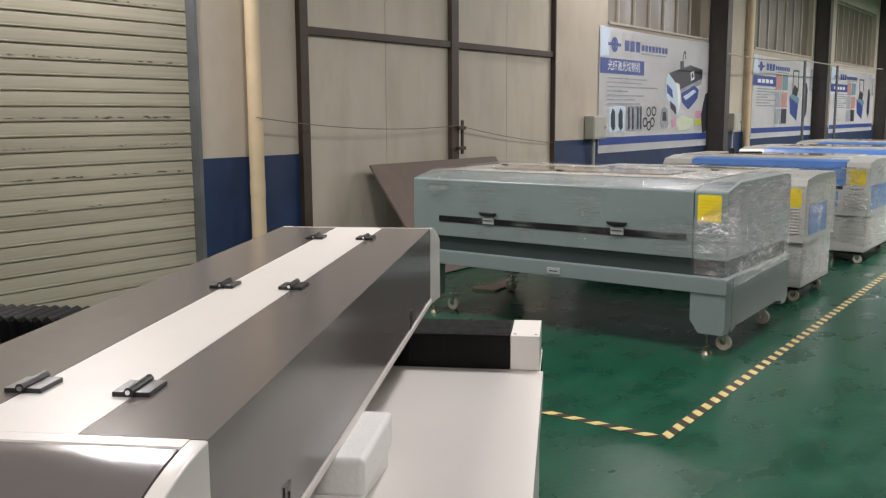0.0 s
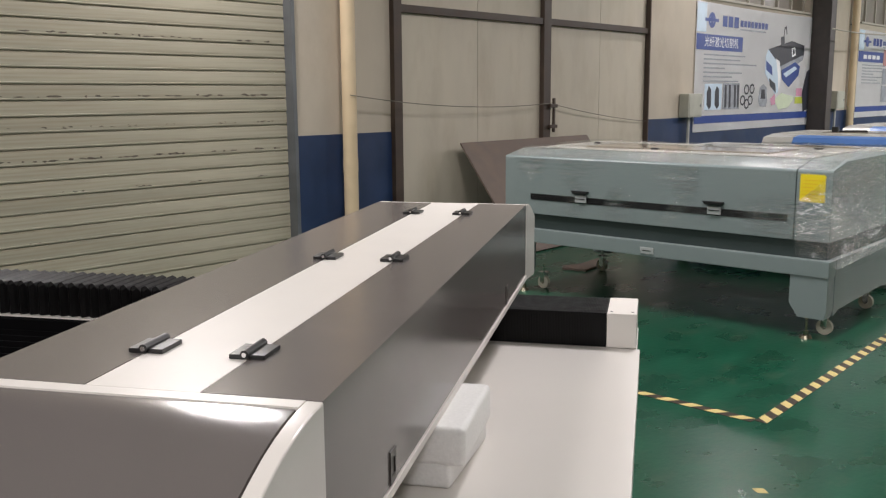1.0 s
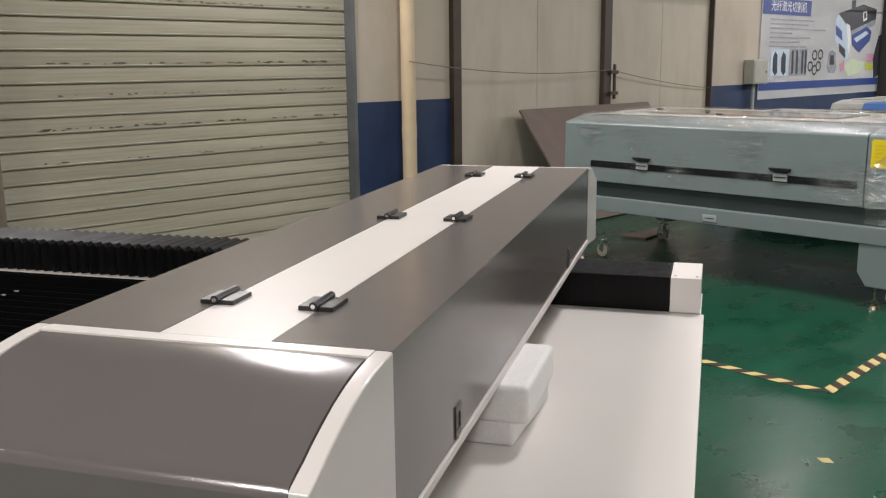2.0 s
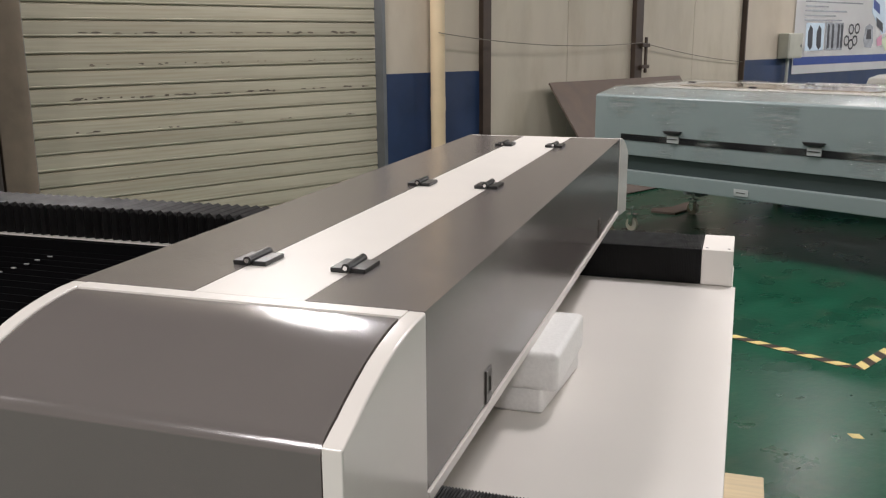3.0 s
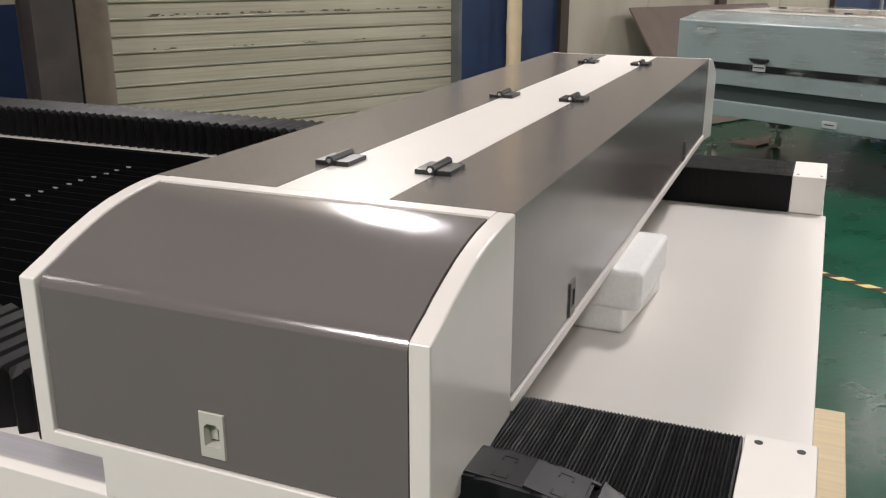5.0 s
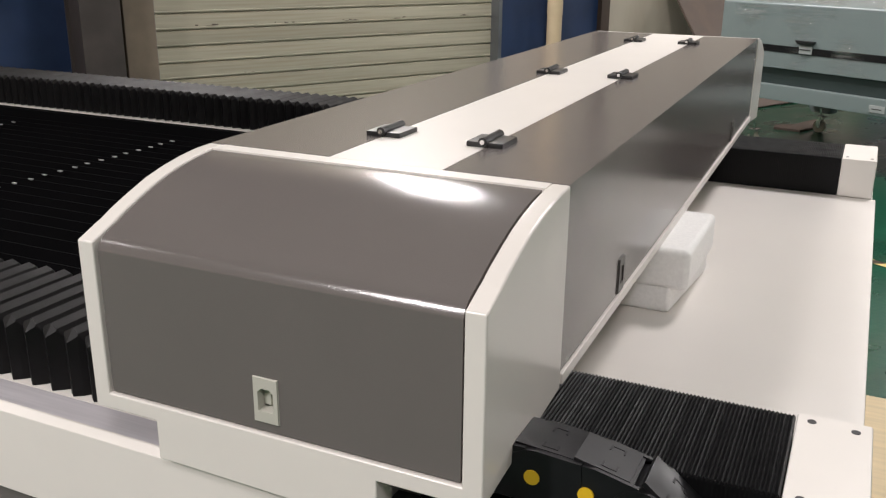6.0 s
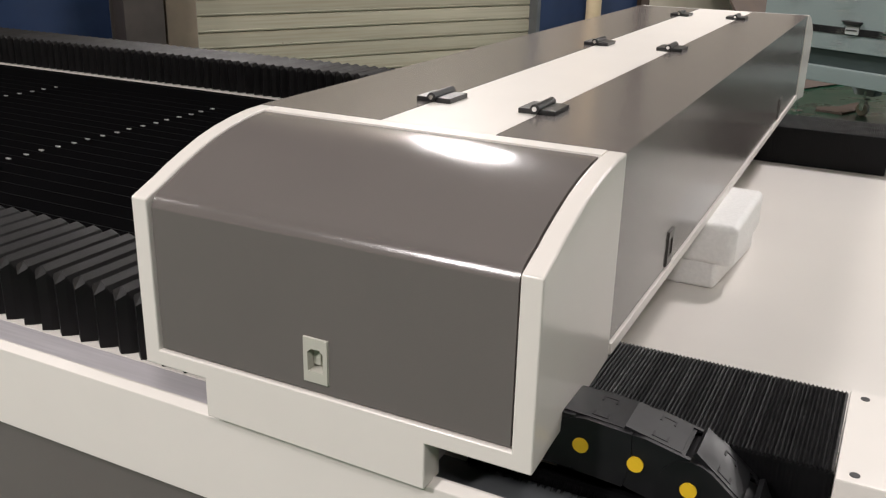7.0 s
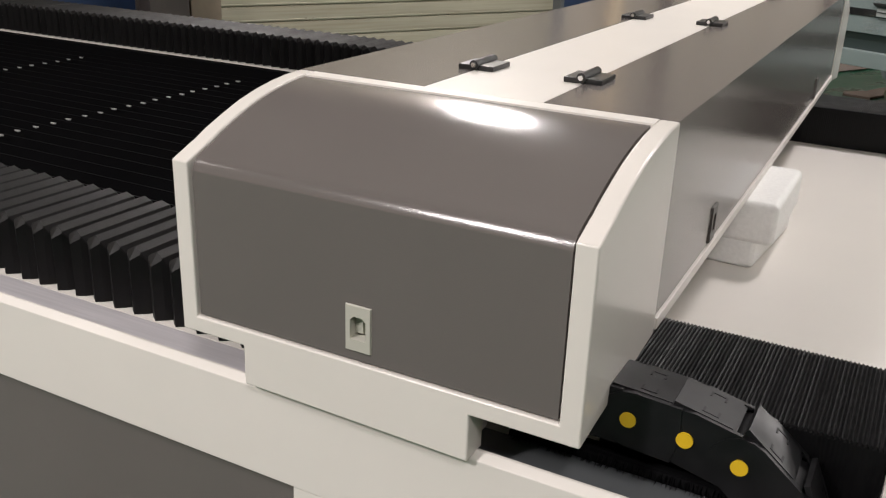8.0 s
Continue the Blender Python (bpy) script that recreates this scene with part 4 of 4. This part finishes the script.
pl = part("plate", slab(-2.34, -2.23, EF - 0.036, EF - 0.0295, 0.445, 0.492, w=0.002), CATCH, eng, "small bright catch on the lower frame")
part("loop", slab(-2.32, -2.25, EF - 0.038, EF - 0.0355, 0.466, 0.471), SLOTM, pl)
for u, v in ((-3.3, 5.9), (-2.4, 6.15), (-1.5, 6.1), (-2.5, 5.45)):
    part("lid_bump", slab(u - 0.03, u + 0.03, v - 0.015, v + 0.015, 1.16, 1.186, w=0.004), BLACK, eng)


def sticker(parent, u0, u1, z0, z1, v):
    n, pts = 9, []
    for i in range(n):
        pts += [(u0 + (u1 - u0) * i / n, z0), (u0 + (u1 - u0) * (i + 0.5) / n, z0 + 0.008)]
    for i in range(n):
        pts += [(u1, z0 + (z1 - z0) * i / n), (u1 - 0.008, z0 + (z1 - z0) * (i + 0.5) / n)]
    for i in range(n):
        pts += [(u1 - (u1 - u0) * i / n, z1), (u1 - (u1 - u0) * (i + 0.5) / n, z1 - 0.008)]
    for i in range(n):
        pts += [(u0, z1 - (z1 - z0) * i / n), (u0 + 0.008, z1 - (z1 - z0) * (i + 0.5) / n)]
    s = part("warning_label", prism(B(), pts, "y", v - 0.003, v - 0.0005), STICK, parent, "yellow warning label with a jagged edge", smooth=False)
    for i in range(5):
        z = z1 - 0.04 - i * (z1 - z0 - 0.07) / 5
        part("print_line", slab(u0 + 0.02, u1 - 0.02 - 0.03 * (i % 3), v - 0.0042, v - 0.0035, z - 0.004, z), YELLOW, s)


sticker(eng, -1.218, -1.05, 0.9, 1.085, EF)


def film_sheet(name, label, corners, nu, nv, amp, seed, material):
    """A clear wrapped sheet over a machine, following a bent strip of corner pairs."""
    bm = B()
    rows = []
    total = len(corners) - 1
    for i in range(total * nu + 1):
        s = min(i // nu, total - 1)
        f = i / nu - s
        lo = Vector(corners[s][0]).lerp(Vector(corners[s + 1][0]), f)
        hi = Vector(corners[s][1]).lerp(Vector(corners[s + 1][1]), f)
        row = []
        for j in range(nv + 1):
            p = lo.lerp(hi, j / nv)
            q = noise.noise(Vector((p.x * 5 + seed, p.y * 5, p.z * 16)))
            p = p + Vector((0.7, -0.7, 0.2)) * amp * (0.6 + q)
            row.append(bm.verts.new(p))
        rows.append(row)
    for a, b in zip(rows, rows[1:]):
        for j in range(nv):
            bm.faces.new((a[j], a[j + 1], b[j + 1], b[j]))
    ob = link(name, bm, material)
    ob.matrix_world = HALL
    ob.visible_shadow = False
    return tagged(ob, label, "stretch film")


film_sheet("stretch_film", "clear crinkled stretch film wrapped round the engraving machine",
           [((-1.22, EF - 0.022, 0.56), (-1.22, EF - 0.022, 0.9)), ((E1 + 0.005, EF - 0.022, 0.5), (E1 + 0.005, EF - 0.022, 1.1)),
            ((E1 + 0.028, EF + 0.1, 0.47), (E1 + 0.012, EF + 0.25, 1.15)), ((E1 + 0.028, EB - 0.1, 0.5), (E1 + 0.012, EB - 0.05, 1.16))], 24, 24, 0.012, 3, FILM)
film_sheet("stretch_film", "clear taut stretch film across the engraving machine's front",
           [((E0 + 0.1, EF - 0.006, 0.66), (E0 + 0.1, EF - 0.006, 1.09)), ((-1.215, EF - 0.006, 0.65), (-1.215, EF - 0.006, 1.09))], 40, 16, 0.006, 5, TAUT)

film_sheet("stretch_film", "clear stretch film drawn over the engraving machine's lid",
           [((E0 + 0.02, EF + 0.0, 1.112), (E1 - 0.01, EF + 0.0, 1.112)), ((E0 + 0.02, EF + 0.24, 1.172), (E1 - 0.01, EF + 0.24, 1.172)),
            ((E0 + 0.02, EB - 0.1, 1.188), (E1 - 0.01, EB - 0.1, 1.188))], 20, 40, 0.006, 9, LIDFILM)

# scraps on the floor below it
sc = B()
prism(sc, [(-3.72, 6.0), (-3.5, 6.05), (-3.52, 6.3), (-3.6, 6.6), (-3.74, 6.62), (-3.7, 6.3), (-3.78, 6.1)], "z", 0.0, 0.02)
tagged(link("cardboard_scrap", sc, BOARD), "torn brown cardboard lying on the green floor", "cardboard").matrix_world = HALL


# ---- the row of pale and blue machines ----
def cabinet_machine(u0, u1, v0, v1, h, label):
    c = thing("engraving_machine", label, "engraving machine", HALL, "wrapped machines in a row")
    part("base", slab(u0 + 0.05, u1 - 0.02, v0 + 0.04, v1 - 0.03, 0.13, 0.52, w=0.01), PALE, c)
    part("body", slab(u0, u1, v0, v1, 0.52, 0.84, w=0.008), PALE, c)
    top = [(v0, 0.84), (v0, h - 0.09), (v0 + 0.05, h - 0.03), (v0 + 0.3, h), (v1 - 0.06, h), (v1, h - 0.05), (v1, 0.84)]
    part("lid", rounded(prism(B(), top, "x", u0, u1 - 0.24), 0.006), TOPM, c, "pale film-covered lid")
    band = [(v0 - 0.003, 0.842), (v0 - 0.003, h - 0.089), (v0 + 0.048, h - 0.027), (v0 + 0.2, h - 0.008), (v0 + 0.2, h - 0.02), (v0 + 0.06, h - 0.04), (v0 + 0.01, h - 0.1), (v0 + 0.01, 0.842)]
    part("lid_band", prism(B(), band, "x", u0 + 0.35, u1 - 0.243), BLUE, c, "blue front edge of the lid")
    part("control_section", rounded(prism(B(), top, "x", u1 - 0.236, u1), 0.006), PALE, c)
    part("lid_top", rounded(prism(B(), [(v0 + 0.36, h - 0.005), (v0 + 0.36, h + 0.012), (v1 - 0.1, h + 0.012), (v1 - 0.1, h - 0.005)], "x", u0 + 0.08, u1 - 0.3), 0.003), TOPM, c, "pale film-covered lid")
    part("window", slab(u0 + 0.5, u1 - 0.6, v0 + 0.5, v1 - 0.3, h + 0.01, h + 0.018, w=0.003), TINT, c, "smoked acrylic lid window")
    part("front_panel", slab(u0 + 0.2, u1 - 0.3, v0 - 0.006, v0, 0.62, 0.78, w=0.002), BLUE, c, "blue front panel")
    part("slot", slab(u0 + 0.1, u1 - 0.26, v0 - 0.008, v0 - 0.0005, 0.8, 0.838), SLOTM, c)
    part("side_panel", slab(u1, u1 + 0.006, v0 + 0.12, v1 - 0.3, 0.58, 0.84, w=0.002), BLUE, c, "blue side panel")
    for i in range(9):
        z = 0.6 + i * 0.026
        part("louvre", rounded(prism(B(), [(v0, z), (v0 - 0.012, z + 0.002), (v0, z + 0.016)], "x", u1 - 0.24, u1 - 0.05), 0.001, 1), PALE, c)
    sticker(c, u1 - 0.2, u1 - 0.03, h - 0.27, h - 0.1, v0)
    for u in (u0 + 0.15, u1 - 0.1):
        for v in (v0 + 0.14, v1 - 0.14):
            caster(c, u, v, 0.045)
    part("skid_frame", slab(u0 + 0.08, u1 - 0.05, v0 + 0.08, v1 - 0.06, 0.1, 0.135), SLOTM, c)
    film_sheet("stretch_film", "clear crinkled stretch film wrapped round a pale machine",
               [((u0 + 0.1, v0 - 0.02, 0.5), (u0 + 0.1, v0 - 0.02, h - 0.08)), ((u1 + 0.01, v0 - 0.02, 0.2), (u1 + 0.01, v0 - 0.02, h - 0.08)),
                ((u1 + 0.014, v1 - 0.03, 0.2), (u1 + 0.012, v1 - 0.04, h - 0.04))], 16, 14, 0.012, v0, FILM)
    return c


cabinet_machine(-3.3, -1.08, 7.1, 8.08, 1.09, "pale grey and blue laser engraving machine on casters, wrapped in film")
cabinet_machine(-3.4, -1.1, 9.55, 10.9, 1.12, "blue and pale grey laser engraving machine with louvres, wrapped in film")
cabinet_machine(-3.4, -1.0, 12.2, 13.6, 1.14, "pale laser engraving machine standing further down the row")
cabinet_machine(-3.4, -1.0, 15.0, 16.4, 1.15, "pale laser engraving machine near the end of the row")

# ---- floor tape ----
def tape(p0, p1, label, group):
    a, b = Vector((*p0, 0)), Vector((*p1, 0))
    length = (b - a).length
    ang = math.degrees(math.atan2(b.y - a.y, b.x - a.x))
    tp = thing("floor_tape", label, "floor tape", HALL @ pose(a.x, a.y, 0, 0, 0, ang), group)
    w, p = 0.06, 0.138
    part("strip", slab(0, length, -w / 2, w / 2, 0.0005, 0.002), TAPEK, tp, smooth=False)
    first = None
    for i in range(int(length / p)):
        if first is None:
            first = part("stripe", prism(B(), [(0.005, -w / 2), (0.07, -w / 2), (0.115, w / 2), (0.05, w / 2)], "z", 0.002, 0.0028), TAPEY, tp, smooth=False)
            ob = first
        else:
            ob = new("stripe", first.data)
            ob.parent = tp
        ob.location = (i * p, 0, 0)
    return tp


tape((-0.712, 3.36), (-0.87, 14.0), "yellow and black hazard tape stuck along the green floor", "floor tapes")
tape((-0.75, 3.36), (-2.2, 3.38), "yellow and black hazard tape stuck along the green floor", "floor tapes")

patch = B()
prism(patch, [(-0.425, 2.6), (-0.39, 2.575), (-0.355, 2.6), (-0.39, 2.63)], "z", 0.0005, 0.002)
tagged(link("tape_scrap", patch, TAPEY, smooth=False), "small yellow scrap of floor tape on the green floor", "tape scrap").matrix_world = HALL

# ---- line strung on steel poles before the banners ----
stand = thing("pole_line", "thin galvanised poles with a line strung in front of the banners", "pole", HALL)
for v, lean in ((20.1, 0.06), (22.9, 0.0)):
    part("pole", rod(B(), (-4.7, v + lean, 0.0), (-4.7, v, 2.76), 0.03, seg=12), RAILM, stand)
line_bm = B()
pts = sag((-4.7, 15.3, 2.66), (-4.7, 19.6, 2.75), 0.05, 8) + sag((-4.7, 19.6, 2.75), (-4.7, 28.0, 2.86), 0.04, 10)[1:]
for a, b in zip(pts, pts[1:]):
    rod(line_bm, a, b, 0.012, seg=8)
part("line", line_bm, WFRAME, stand)
tool = thing("clamp_bar", "short black clamp bar lying on a machine lid", "clamp", HALL)
part("bar", rod(B(), (-2.78, 10.15, 1.145), (-2.5, 10.4, 1.145), 0.013, seg=12), BLACK, tool)
part("jaw", slab(-2.81, -2.74, 10.11, 10.18, 1.132, 1.2, w=0.006), BLACK, tool)
